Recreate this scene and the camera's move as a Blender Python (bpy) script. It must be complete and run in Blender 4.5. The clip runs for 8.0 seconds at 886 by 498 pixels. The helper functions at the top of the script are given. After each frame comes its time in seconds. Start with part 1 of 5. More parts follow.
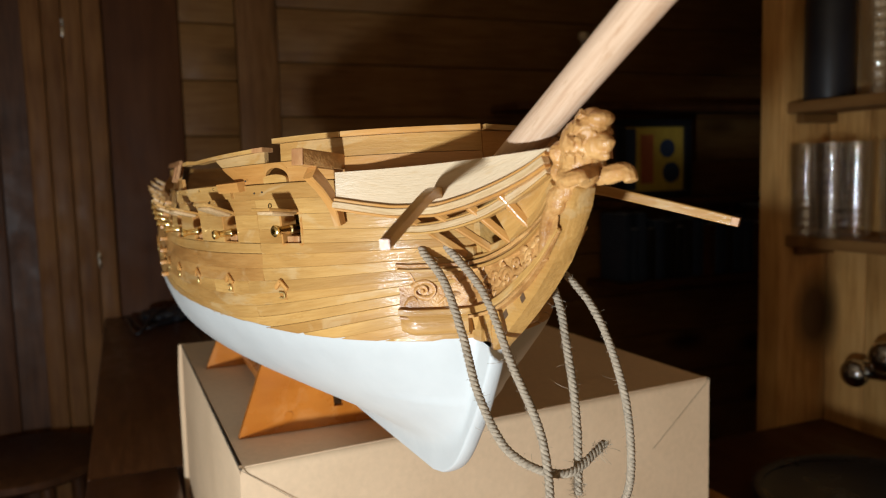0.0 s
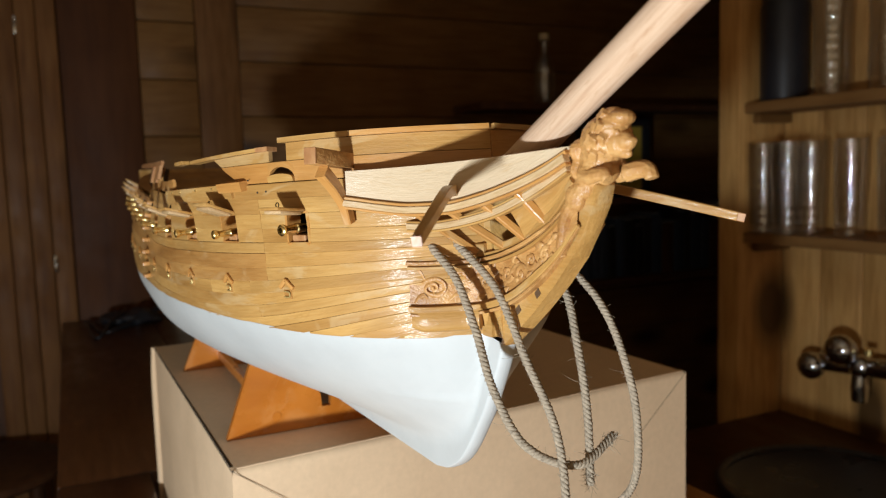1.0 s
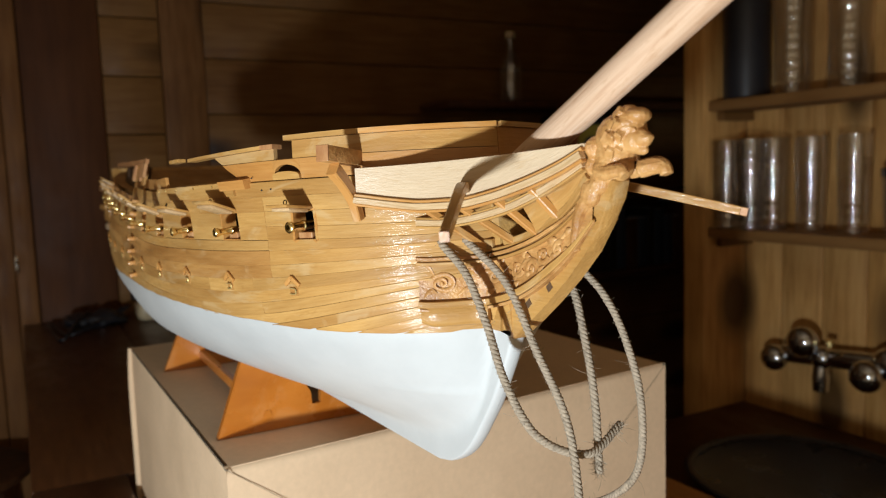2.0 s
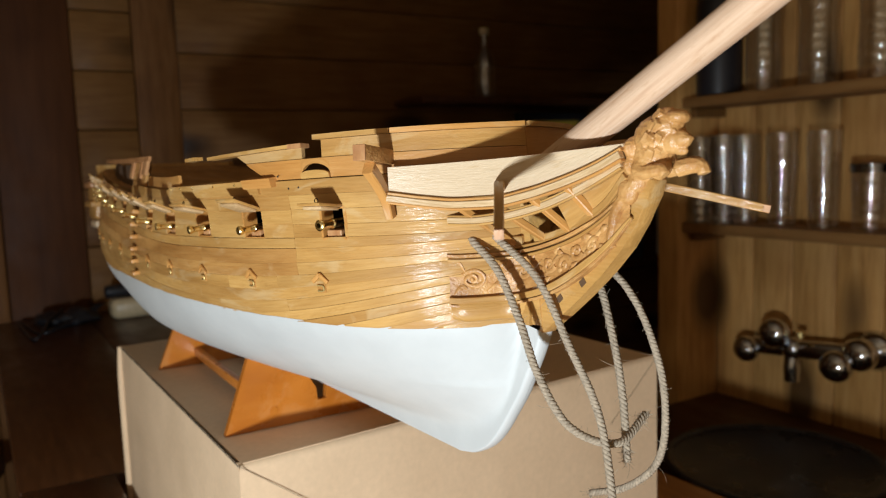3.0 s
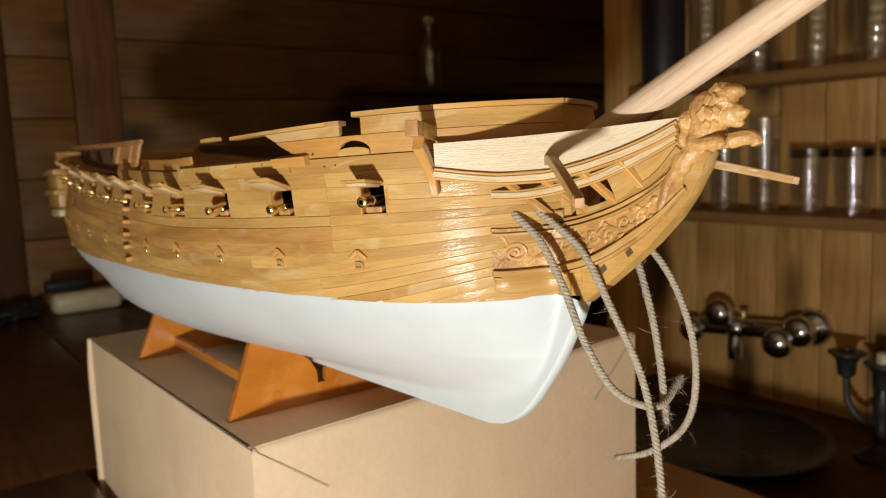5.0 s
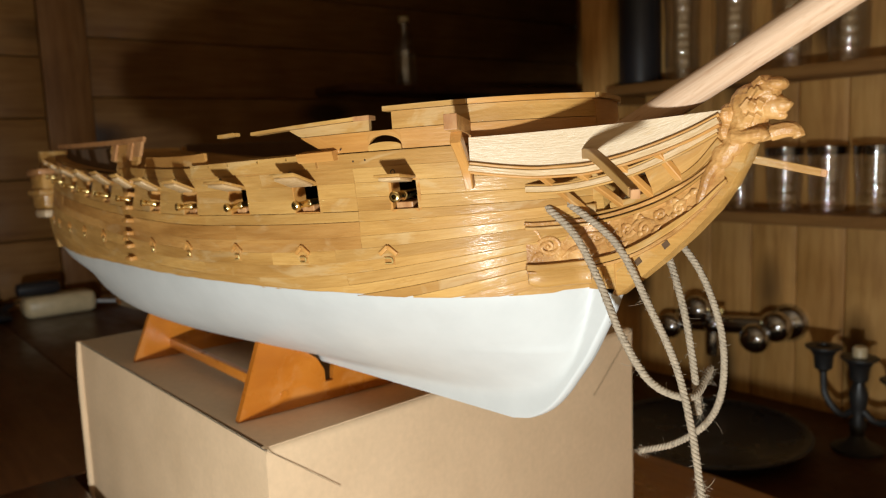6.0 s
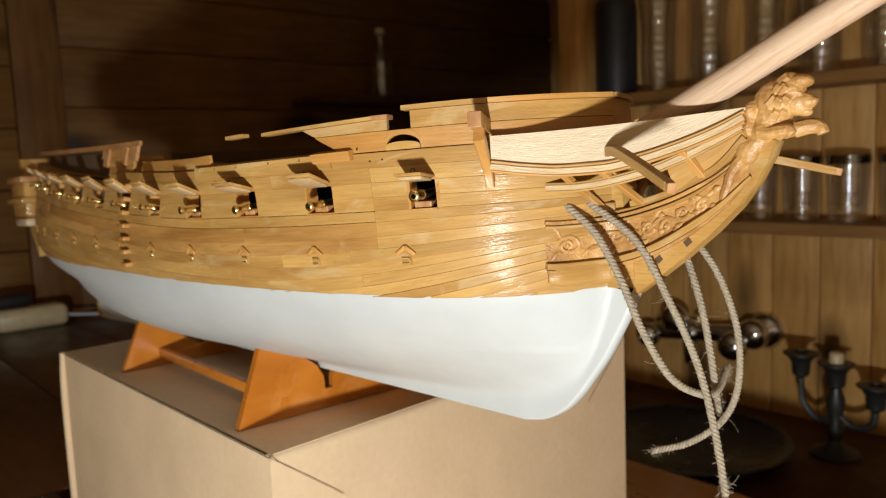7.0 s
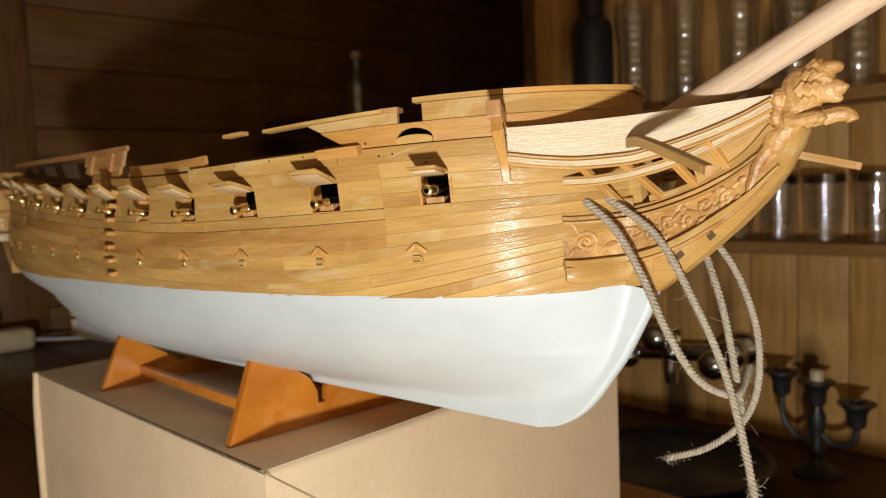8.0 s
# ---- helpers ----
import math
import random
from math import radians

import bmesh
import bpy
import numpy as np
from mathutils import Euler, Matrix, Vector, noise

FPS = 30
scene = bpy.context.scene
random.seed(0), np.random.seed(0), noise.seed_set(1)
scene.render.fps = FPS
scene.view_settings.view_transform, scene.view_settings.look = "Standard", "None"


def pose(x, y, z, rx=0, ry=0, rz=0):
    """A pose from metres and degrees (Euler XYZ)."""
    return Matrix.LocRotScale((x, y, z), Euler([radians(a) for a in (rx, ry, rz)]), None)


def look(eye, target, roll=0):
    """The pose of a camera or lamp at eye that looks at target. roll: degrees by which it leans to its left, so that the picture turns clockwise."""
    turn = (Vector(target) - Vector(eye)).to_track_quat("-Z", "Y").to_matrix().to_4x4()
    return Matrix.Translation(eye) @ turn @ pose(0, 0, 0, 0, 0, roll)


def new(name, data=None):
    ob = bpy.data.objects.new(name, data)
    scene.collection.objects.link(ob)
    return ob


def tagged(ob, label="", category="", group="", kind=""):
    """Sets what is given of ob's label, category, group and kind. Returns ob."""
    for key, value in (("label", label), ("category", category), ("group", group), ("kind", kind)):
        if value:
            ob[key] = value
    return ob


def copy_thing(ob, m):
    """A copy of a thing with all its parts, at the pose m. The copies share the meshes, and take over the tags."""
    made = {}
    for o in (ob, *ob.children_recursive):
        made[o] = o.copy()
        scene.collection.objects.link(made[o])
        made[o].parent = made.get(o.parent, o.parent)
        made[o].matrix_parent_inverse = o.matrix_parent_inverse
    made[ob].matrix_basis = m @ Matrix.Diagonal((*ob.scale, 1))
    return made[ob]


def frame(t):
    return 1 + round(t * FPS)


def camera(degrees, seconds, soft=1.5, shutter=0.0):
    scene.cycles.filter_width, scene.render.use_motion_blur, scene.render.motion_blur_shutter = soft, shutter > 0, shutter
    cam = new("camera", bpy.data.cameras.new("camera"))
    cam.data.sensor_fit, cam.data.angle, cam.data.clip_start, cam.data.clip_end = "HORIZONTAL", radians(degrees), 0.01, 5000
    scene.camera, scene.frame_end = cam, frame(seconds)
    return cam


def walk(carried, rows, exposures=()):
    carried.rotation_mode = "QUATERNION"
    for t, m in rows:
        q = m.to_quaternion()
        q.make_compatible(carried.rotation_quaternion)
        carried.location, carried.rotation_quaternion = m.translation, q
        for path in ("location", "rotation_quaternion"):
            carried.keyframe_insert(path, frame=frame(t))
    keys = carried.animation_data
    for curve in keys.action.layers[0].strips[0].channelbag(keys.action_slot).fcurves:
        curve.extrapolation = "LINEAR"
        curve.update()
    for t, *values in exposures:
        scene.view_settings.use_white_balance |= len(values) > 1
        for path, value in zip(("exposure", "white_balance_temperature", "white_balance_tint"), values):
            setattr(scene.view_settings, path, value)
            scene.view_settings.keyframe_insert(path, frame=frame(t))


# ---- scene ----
cam = camera(59.6, 8.0, soft=1.2)
PATH = [
    (0, (0.59, -0.15, 1.194), (-1.25, 0.61, 0.996), -1.5),
    (0.5, (0.586, -0.164, 1.194), (-1.231, 0.649, 0.994), -1.6),
    (1, (0.584, -0.174, 1.194), (-1.208, 0.689, 0.993), -1.7),
    (2.5, (0.575, -0.21, 1.195), (-1.149, 0.78, 0.978), -1.9),
    (3, (0.571, -0.226, 1.197), (-1.131, 0.801, 0.972), -1.9),
    (3.5, (0.569, -0.238, 1.193), (-1.109, 0.824, 0.96), -2.0),
    (4, (0.561, -0.245, 1.192), (-1.092, 0.854, 0.947), -2.1),
    (4.5, (0.557, -0.26, 1.192), (-1.07, 0.876, 0.942), -2.1),
    (6, (0.528, -0.301, 1.19), (-1.021, 0.938, 0.935), -2.3),
    (6.5, (0.524, -0.311, 1.187), (-1.0, 0.96, 0.942), -2.3),
    (7, (0.511, -0.319, 1.184), (-0.99, 0.984, 0.96), -2.3),
    (7.5, (0.499, -0.325, 1.181), (-0.978, 1.008, 0.986), -2.3),
    (8, (0.487, -0.326, 1.169), (-0.965, 1.04, 1.012), -2.3),
]
K = 0.75


def place(x, y, z):
    """Plan units (1 unit = 0.75 m, side table top at 0.83) to metres."""
    return Vector((K * x, K * y, K * (z - 0.83) + 0.75))


cam.data.dof.use_dof, cam.data.dof.focus_distance, cam.data.dof.aperture_fstop = True, 0.27, 18.0
walk(cam, [(t, look(place(*eye), place(*target), roll)) for t, eye, target, roll in PATH], [(0, 0.0, 5660, 6), (3.6, 0.0, 5660, 6), (4.4, 0.0, 6120, 6), (8, 0.0, 6120, 6)])

# ---- light: one small bare lamp held low in front of the ship, in a dark cabin ----
world = bpy.data.worlds.new("dark_cabin")
scene.world = world
world.use_nodes = True
world.node_tree.nodes["Background"].inputs[0].default_value = (1.0, 0.78, 0.55, 1)
world.node_tree.nodes["Background"].inputs[1].default_value = 0.062
lamp = new("hand_lamp", bpy.data.lights.new("hand_lamp", "POINT"))
lamp.location = place(0.72, -0.60, 0.892)
lamp.data.energy, lamp.data.shadow_soft_size, lamp.data.color = 22.0, 0.020, (0.975, 1.0, 0.985)


# ---- materials ----
def material(name):
    m = bpy.data.materials.new(name)
    m.use_nodes = True
    nt = m.node_tree
    return m, nt, nt.nodes["Principled BSDF"]


def node(nt, kind, **inputs):
    n = nt.nodes.new(kind)
    for key, value in inputs.items():
        n.inputs[key.replace("_", " ")].default_value = value
    return n


def ramp(nt, source, stops):
    r = nt.nodes.new("ShaderNodeValToRGB")
    while len(r.color_ramp.elements) < len(stops):
        r.color_ramp.elements.new(0.5)
    for e, (p, c) in zip(r.color_ramp.elements, stops):
        e.position, e.color = p, (*c, 1)
    nt.links.new(source, r.inputs[0])
    return r.outputs[0]


def mix(nt, mode, fac, a, b):
    n = nt.nodes.new("ShaderNodeMix")
    n.data_type, n.blend_type = "RGBA", mode
    for socket, value in ((n.inputs[0], fac), (n.inputs[6], a), (n.inputs[7], b)):
        if isinstance(value, (float, int)):
            socket.default_value = value
        elif isinstance(value, tuple):
            socket.default_value = (*value, 1)
        else:
            nt.links.new(value, socket)
    return n.outputs[2]


def noise_of(nt, scale, stretch=(1, 1, 1), detail=4.0, rough=0.55, shift=False, distort=0.0, strip=False):
    tc = nt.nodes.new("ShaderNodeAttribute" if strip else "ShaderNodeTexCoord")
    if strip:
        tc.attribute_name = "grain"
    mp = nt.nodes.new("ShaderNodeMapping")
    mp.inputs["Scale"].default_value = stretch
    nt.links.new(tc.outputs["Vector" if strip else "Object"], mp.inputs[0])
    if shift:
        info = nt.nodes.new("ShaderNodeObjectInfo")
        mul = nt.nodes.new("ShaderNodeVectorMath")
        mul.operation = "SCALE"
        mul.inputs[0].default_value = (3.7, 9.1, 5.3)
        nt.links.new(info.outputs["Random"], mul.inputs["Scale"])
        nt.links.new(mul.outputs[0], mp.inputs["Location"])
    n = node(nt, "ShaderNodeTexNoise", Scale=scale, Detail=detail, Roughness=rough, Distortion=distort)
    nt.links.new(mp.outputs[0], n.inputs["Vector"])
    return n.outputs["Fac"]


def bump(nt, bsdf, height, strength, distance):
    b = node(nt, "ShaderNodeBump", Strength=strength, Distance=distance)
    nt.links.new(height, b.inputs["Height"])
    nt.links.new(b.outputs[0], bsdf.inputs["Normal"])
    nt.links.new(b.outputs[0], bsdf.inputs["Coat Normal"])
    return b


def wood(name, dark, mid, light, grain=(1, 14, 14), scale=60, rough=(0.3, 0.55), coat=0.0, vary=0.25, relief=0.15, stain=None, knots=None, strip=False, hue=1.0, gloss=0.22, sheen=0.5):
    """Wood with a long grain, broad patches of tone, and, where coat is above 0, an uneven varnish.
    strip: the grain follows the length of each bent plank or rail."""
    m, nt, b = material(name)
    fine = noise_of(nt, scale, grain, 5, 0.62, True, 0.15, strip)
    broad = noise_of(nt, scale * 0.22, (1, 5, 5) if strip else (1, 3, 3), 3, 0.5, True, 0.4, strip)
    col = ramp(nt, fine, [(0.25, dark), (0.5, mid), (0.78, light)])
    tone = ramp(nt, broad, [(0.3, (1 - vary * 0.8, 1 - vary, 1 - vary * 1.25)), (0.7, (1 + vary * 0.5, 1 + vary * 0.55, 1 + vary * 0.6))])
    col = mix(nt, "MULTIPLY", 1.0, col, tone)
    info = nt.nodes.new("ShaderNodeObjectInfo")
    each = ramp(nt, info.outputs["Random"], [(0.0, (0.90, 0.80, 0.66)), (0.3, (1.0, 0.96, 0.88)), (0.6, (1.02, 1.02, 1.02)), (1.0, (1.08, 1.09, 1.12))])
    col = mix(nt, "MULTIPLY", 0.55 * hue, col, each)
    if stain:
        spots = ramp(nt, noise_of(nt, scale * 0.6, (1, 2.6, 2.6), 4, 0.6, True, 0.8, strip), [(0.56, (0, 0, 0)), (0.63, (0.28, 0.28, 0.28)), (0.8, (0.45, 0.45, 0.45))])
        col = mix(nt, "MIX", spots, col, stain)
    if strip:  # tan streaks and small scorched flecks
        fleck = ramp(nt, noise_of(nt, scale * 1.6, (1, 6, 6), 3, 0.6, True, 0.5, True), [(0.56, (0, 0, 0)), (0.72, (0.5, 0.5, 0.5)), (0.85, (0.75, 0.75, 0.75))])
        col = mix(nt, "MIX", fleck, col, tuple(k * v for k, v in zip((0.86, 0.76, 0.60), dark)))
    if knots:
        tc = nt.nodes.new("ShaderNodeTexCoord")
        mp = nt.nodes.new("ShaderNodeMapping")
        mp.inputs["Scale"].default_value = knots
        nt.links.new(tc.outputs["Object"], mp.inputs[0])
        v = node(nt, "ShaderNodeTexVoronoi", Scale=1.0, Randomness=1.0)
        nt.links.new(mp.outputs[0], v.inputs["Vector"])
        spot = ramp(nt, v.outputs["Distance"], [(0.10, (1, 1, 1)), (0.22, (0, 0, 0))])
        col = mix(nt, "MIX", spot, col, tuple(0.28 * c for c in dark))
    nt.links.new(col, b.inputs["Base Color"])
    r = ramp(nt, noise_of(nt, scale * 0.8, (1, 4, 4) if strip else (1, 2, 2), 4, 0.6, True, 0.0, strip), [(0.35, (rough[0],) * 3), (0.7, (rough[1],) * 3)])
    nt.links.new(r, b.inputs["Roughness"])
    if coat:
        b.inputs["Coat Weight"].default_value = coat
        b.inputs["Coat Roughness"].default_value = gloss
    b.inputs["Specular IOR Level"].default_value = sheen
    lumps = noise_of(nt, scale * 5.0, (1, 2.2, 2.2) if strip else (1, 1.3, 1.3), 3, 0.55, True, 0.0, strip)
    both = mix(nt, "MIX", 0.5, fine, lumps)
    bump(nt, b, both, relief, 0.0006)
    return m


def plain(name, color, rough, metal=0.0, spots=0.12, scale=80.0, relief=0.08, distance=0.0005, coat=0.0):
    m, nt, b = material(name)
    n = noise_of(nt, scale, (1, 1, 1), 6, 0.6, True)
    big = noise_of(nt, scale * 0.12, (1, 1, 1), 3, 0.5, True)
    c = ramp(nt, n, [(0.3, tuple(v * (1 - spots) for v in color)), (0.7, tuple(min(1, v * (1 + spots)) for v in color))])
    c = mix(nt, "MULTIPLY", 0.6, c, ramp(nt, big, [(0.3, (1 - spots * 1.6,) * 3), (0.7, (1, 1, 1))]))
    nt.links.new(c, b.inputs["Base Color"])
    nt.links.new(ramp(nt, big, [(0.3, (rough * 0.8,) * 3), (0.7, (min(1, rough * 1.25),) * 3)]), b.inputs["Roughness"])
    b.inputs["Metallic"].default_value, b.inputs["Coat Weight"].default_value = metal, coat
    bump(nt, b, n, relief, distance)
    return m


def clear_glass(name, color, rough=0.035):
    """Thin drinking glass: see-through, with gloss that grows towards the edges."""
    m, nt, b = material(name)
    nt.nodes.remove(b)
    see = node(nt, "ShaderNodeBsdfTransparent", Color=(*color, 1))
    gloss = node(nt, "ShaderNodeBsdfGlossy", Color=(1, 1, 1, 1), Roughness=rough)
    edge = node(nt, "ShaderNodeLayerWeight", Blend=0.5)
    waves = node(nt, "ShaderNodeBump", Strength=0.40, Distance=0.003)
    nt.links.new(noise_of(nt, 42, (1, 1, 1.6), 2), waves.inputs["Height"])
    for n in (gloss, edge):
        nt.links.new(waves.outputs[0], n.inputs["Normal"])
    both = nt.nodes.new("ShaderNodeMixShader")
    steep, share = nt.nodes.new("ShaderNodeMath"), nt.nodes.new("ShaderNodeMath")
    steep.operation, share.operation = "POWER", "MULTIPLY_ADD"
    steep.inputs[1].default_value, share.inputs[1].default_value, share.inputs[2].default_value = 3.0, 0.45, 0.15
    nt.links.new(edge.outputs["Facing"], steep.inputs[0])
    nt.links.new(steep.outputs[0], share.inputs[0])
    nt.links.new(share.outputs[0], both.inputs[0])
    nt.links.new(see.outputs[0], both.inputs[1])
    nt.links.new(gloss.outputs[0], both.inputs[2])
    nt.links.new(both.outputs[0], nt.nodes["Material Output"].inputs["Surface"])
    return m


PLANK = wood("varnished_lime_planks", (0.396, 0.213, 0.054), (0.452, 0.254, 0.071), (0.506, 0.300, 0.097), grain=(1.2, 20, 20), coat=0.30, scale=50, rough=(0.48, 0.66), vary=0.36, relief=0.60, gloss=0.13, stain=(0.56, 0.41, 0.21), strip=True, sheen=0.3)
WALE = wood("dark_varnished_wale", (0.38, 0.184, 0.045), (0.43, 0.222, 0.060), (0.48, 0.262, 0.08), grain=(1.2, 18, 18), coat=0.30, scale=50, rough=(0.46, 0.64), vary=0.48, relief=0.60, gloss=0.13, stain=(0.54, 0.36, 0.17), strip=True, sheen=0.3)
ORANGEWOOD = wood("orange_varnished_wood", (0.43, 0.200, 0.046), (0.48, 0.235, 0.058), (0.53, 0.275, 0.077), grain=(1.2, 18, 18), coat=0.28, scale=50, rough=(0.36, 0.55), vary=0.3, relief=0.45, stain=(0.58, 0.41, 0.20), strip=True, gloss=0.18)
BARE = wood("bare_limewood", (0.545, 0.40, 0.24), (0.58, 0.435, 0.27), (0.615, 0.47, 0.30), grain=(3.5, 36, 36), scale=60, rough=(0.36, 0.55), coat=0.15, vary=0.08, relief=0.6, strip=True, hue=0.3)
PALE = wood("pale_varnished_rail_wood", (0.42, 0.27, 0.12), (0.52, 0.36, 0.185), (0.60, 0.44, 0.26), grain=(2.0, 26, 26), scale=60, rough=(0.36, 0.55), coat=0.22, vary=0.18, relief=0.5, strip=True, hue=0.5)
CARVED = wood("carved_pearwood", (0.36, 0.165, 0.045), (0.47, 0.25, 0.078), (0.55, 0.33, 0.125), grain=(1, 3, 3), scale=150, coat=0.22, rough=(0.42, 0.62), vary=0.4, relief=1.0, gloss=0.2)
ENDGRAIN = wood("red_end_grain", (0.32, 0.14, 0.05), (0.43, 0.215, 0.083), (0.51, 0.285, 0.12), grain=(3, 3, 1), scale=160, rough=(0.4, 0.6), coat=0.2)
SPAR = wood("planed_spar_wood", (0.46, 0.28, 0.165), (0.58, 0.39, 0.25), (0.66, 0.48, 0.33), grain=(0.4, 14, 14), scale=70, rough=(0.45, 0.65), vary=0.12, relief=0.25, strip=True, hue=0.2)
STANDWOOD = wood("orange_stained_plywood", (0.45, 0.140, 0.013), (0.50, 0.165, 0.016), (0.55, 0.195, 0.023), grain=(3, 1, 3), scale=26, rough=(0.22, 0.4), coat=0.35, vary=0.22, relief=0.04, stain=(0.55, 0.24, 0.07))
# shade of the hull's inside, put into the colour
INNER = plain("shade_dark_hull_inside", (0.10, 0.055, 0.025), 0.7)
WHITE = plain("white_bottom_paint", (0.512, 0.508, 0.482), 0.42, spots=0.04, scale=60, relief=0.14, distance=0.0012)
WIRE = plain("dull_brass_wire", (0.68, 0.52, 0.20), 0.45, metal=0.8, scale=500)
BRASS = plain("polished_brass", (0.86, 0.66, 0.27), 0.24, metal=1.0, scale=500)
# black for the darkness inside bores and hawse holes
BLACK = plain("black_hole_shade", (0.012, 0.012, 0.014), 0.6)
IRON = plain("black_wrought_iron", (0.02, 0.018, 0.017), 0.45, scale=200)
CARD = plain("brown_cardboard", (0.70, 0.50, 0.305), 0.72, spots=0.05, scale=250, relief=0.12, distance=0.0004)
FOLD = plain("bent_cardboard_fold", (0.26, 0.19, 0.12), 0.8)
# near-black card colour, for shade between flap and panels
GAPSHADE = plain("shadowed_fold", (0.07, 0.055, 0.04), 0.8)
HEMP = plain("grey_hemp", (0.345, 0.268, 0.182), 0.9, spots=0.3, scale=900, relief=0.5)
TABLE = wood("orange_brown_table", (0.34, 0.140, 0.028), (0.46, 0.212, 0.048), (0.54, 0.275, 0.072), grain=(1, 12, 12), scale=14, rough=(0.25, 0.45), coat=0.25, vary=0.25, relief=0.08)
SIDEWOOD = wood("dark_red_brown_boards", (0.058, 0.021, 0.006), (0.086, 0.032, 0.009), (0.11, 0.044, 0.013), grain=(1, 12, 12), scale=14, rough=(0.3, 0.5), coat=0.15, vary=0.25, relief=0.08)
# pine toned down: distance from the lamp is put into this colour
PINE = wood("shade_toned_pine_boards", (0.130, 0.055, 0.013), (0.178, 0.086, 0.023), (0.217, 0.114, 0.036), grain=(10, 1, 10), scale=9, rough=(0.45, 0.7), vary=0.25, relief=0.12, knots=(4, 2.4, 6), sheen=0.2)
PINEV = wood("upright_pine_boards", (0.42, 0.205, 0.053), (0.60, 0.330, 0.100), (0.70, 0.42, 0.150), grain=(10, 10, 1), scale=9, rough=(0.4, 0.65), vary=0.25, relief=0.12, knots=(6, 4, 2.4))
# shelf pine browner than the wall's: its front edge's shade is coloured in
SHELFWOOD = wood("shade_brown_pine_shelf", (0.20, 0.090, 0.024), (0.28, 0.140, 0.042), (0.34, 0.185, 0.062), grain=(1, 10, 10), scale=9, rough=(0.45, 0.7), vary=0.25, relief=0.12, sheen=0.3)
# darker copy of the upright pine: the far wall's shade is in its colour
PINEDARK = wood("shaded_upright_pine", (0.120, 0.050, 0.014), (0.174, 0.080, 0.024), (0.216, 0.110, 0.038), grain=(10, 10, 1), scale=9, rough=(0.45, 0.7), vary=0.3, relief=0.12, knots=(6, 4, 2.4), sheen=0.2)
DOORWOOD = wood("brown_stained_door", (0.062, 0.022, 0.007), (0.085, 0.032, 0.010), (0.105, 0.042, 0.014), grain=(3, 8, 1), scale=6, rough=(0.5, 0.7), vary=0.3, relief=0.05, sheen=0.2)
# pale pine for unseen surfaces, lightened to throw lamp light back
BOUNCEPINE = wood("bounce_pine_boards", (0.34, 0.235, 0.125), (0.43, 0.31, 0.175), (0.50, 0.375, 0.23), grain=(10, 10, 1), scale=9, rough=(0.45, 0.7), vary=0.25, relief=0.12, knots=(6, 4, 2.4))
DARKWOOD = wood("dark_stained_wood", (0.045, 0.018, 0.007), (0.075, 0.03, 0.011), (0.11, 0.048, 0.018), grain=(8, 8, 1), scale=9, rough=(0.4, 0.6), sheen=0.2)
CHROME = plain("worn_chrome", (0.58, 0.59, 0.61), 0.09, metal=1.0, spots=0.03)
GLASS = clear_glass("clear_glass", (0.955, 0.955, 0.95))
SMOKE = clear_glass("smoked_glass", (0.62, 0.60, 0.58))
BLUEGLASS = clear_glass("blue_rim_glass", (0.10, 0.18, 0.60))
CREAM = plain("cream_plastic", (0.62, 0.50, 0.30), 0.4)
BLACKPLASTIC = plain("black_plastic", (0.018, 0.018, 0.022), 0.35)
PAPERWHITE = plain("white_paper_spine", (0.55, 0.56, 0.58), 0.6)
BLUEBOOK = plain("dark_blue_cloth", (0.03, 0.045, 0.09), 0.7)
YELLOW = plain("yellow_print", (0.55, 0.38, 0.05), 0.5)
REDPRINT = plain("red_print", (0.42, 0.12, 0.04), 0.5)
STONE = plain("dark_worktop", (0.028, 0.028, 0.034), 0.3, scale=200)
# ---- building helpers ----
ORIGIN = {}


def blank():
    bm = bmesh.new()
    bm.verts.layers.float_vector.new("grain")
    return bm


def thing(name, origin, label, category, kind="", group=""):
    ob = new(name)
    ob.location = place(*origin)
    ORIGIN[ob.name] = Vector(origin)
    return tagged(ob, label, category, group, kind)


def mesh_of(name, bm, mats, smooth=False, origin=(0, 0, 0)):
    bm.transform(Matrix.Scale(K, 4) @ Matrix.Translation(-Vector(origin)))
    bmesh.ops.recalc_face_normals(bm, faces=bm.faces)
    lay = bm.verts.layers.float_vector["grain"]
    for v in bm.verts:
        if v[lay].length_squared == 0:
            v[lay] = v.co
    me = bpy.data.meshes.new(name)
    bm.to_mesh(me)
    bm.free()
    for m in mats if isinstance(mats, (list, tuple)) else [mats]:
        me.materials.append(m)
    if smooth:
        me.shade_smooth()
        me.set_sharp_from_angle(angle=radians(smooth if smooth > 1 else 40))
    return me


def along(bm, rings):
    """Notes on each ring of a bent strip how far along and round it lies, so that wood grain can follow it."""
    lay = bm.verts.layers.float_vector["grain"]
    u, last = 0.01, None
    for r in rings:
        mid_ = sum((v.co for v in r), Vector()) / len(r)
        u += (mid_ - last).length if last else 0
        last, w = mid_, 0.0
        for i, v in enumerate(r):
            w += (v.co - r[i - 1].co).length if i else 0
            v[lay] = (u * K, w * K, 0.0)


def part(name, bm, mats, parent, label="", smooth=0, kind=""):
    """Links a bmesh, given in plan units, as one mesh object under a thing or part."""
    top = parent
    while top.parent:
        top = top.parent
    ob = new(name, mesh_of(name, bm, mats, smooth, ORIGIN[top.name]))
    ob.parent = parent
    return tagged(ob, label, kind=kind)


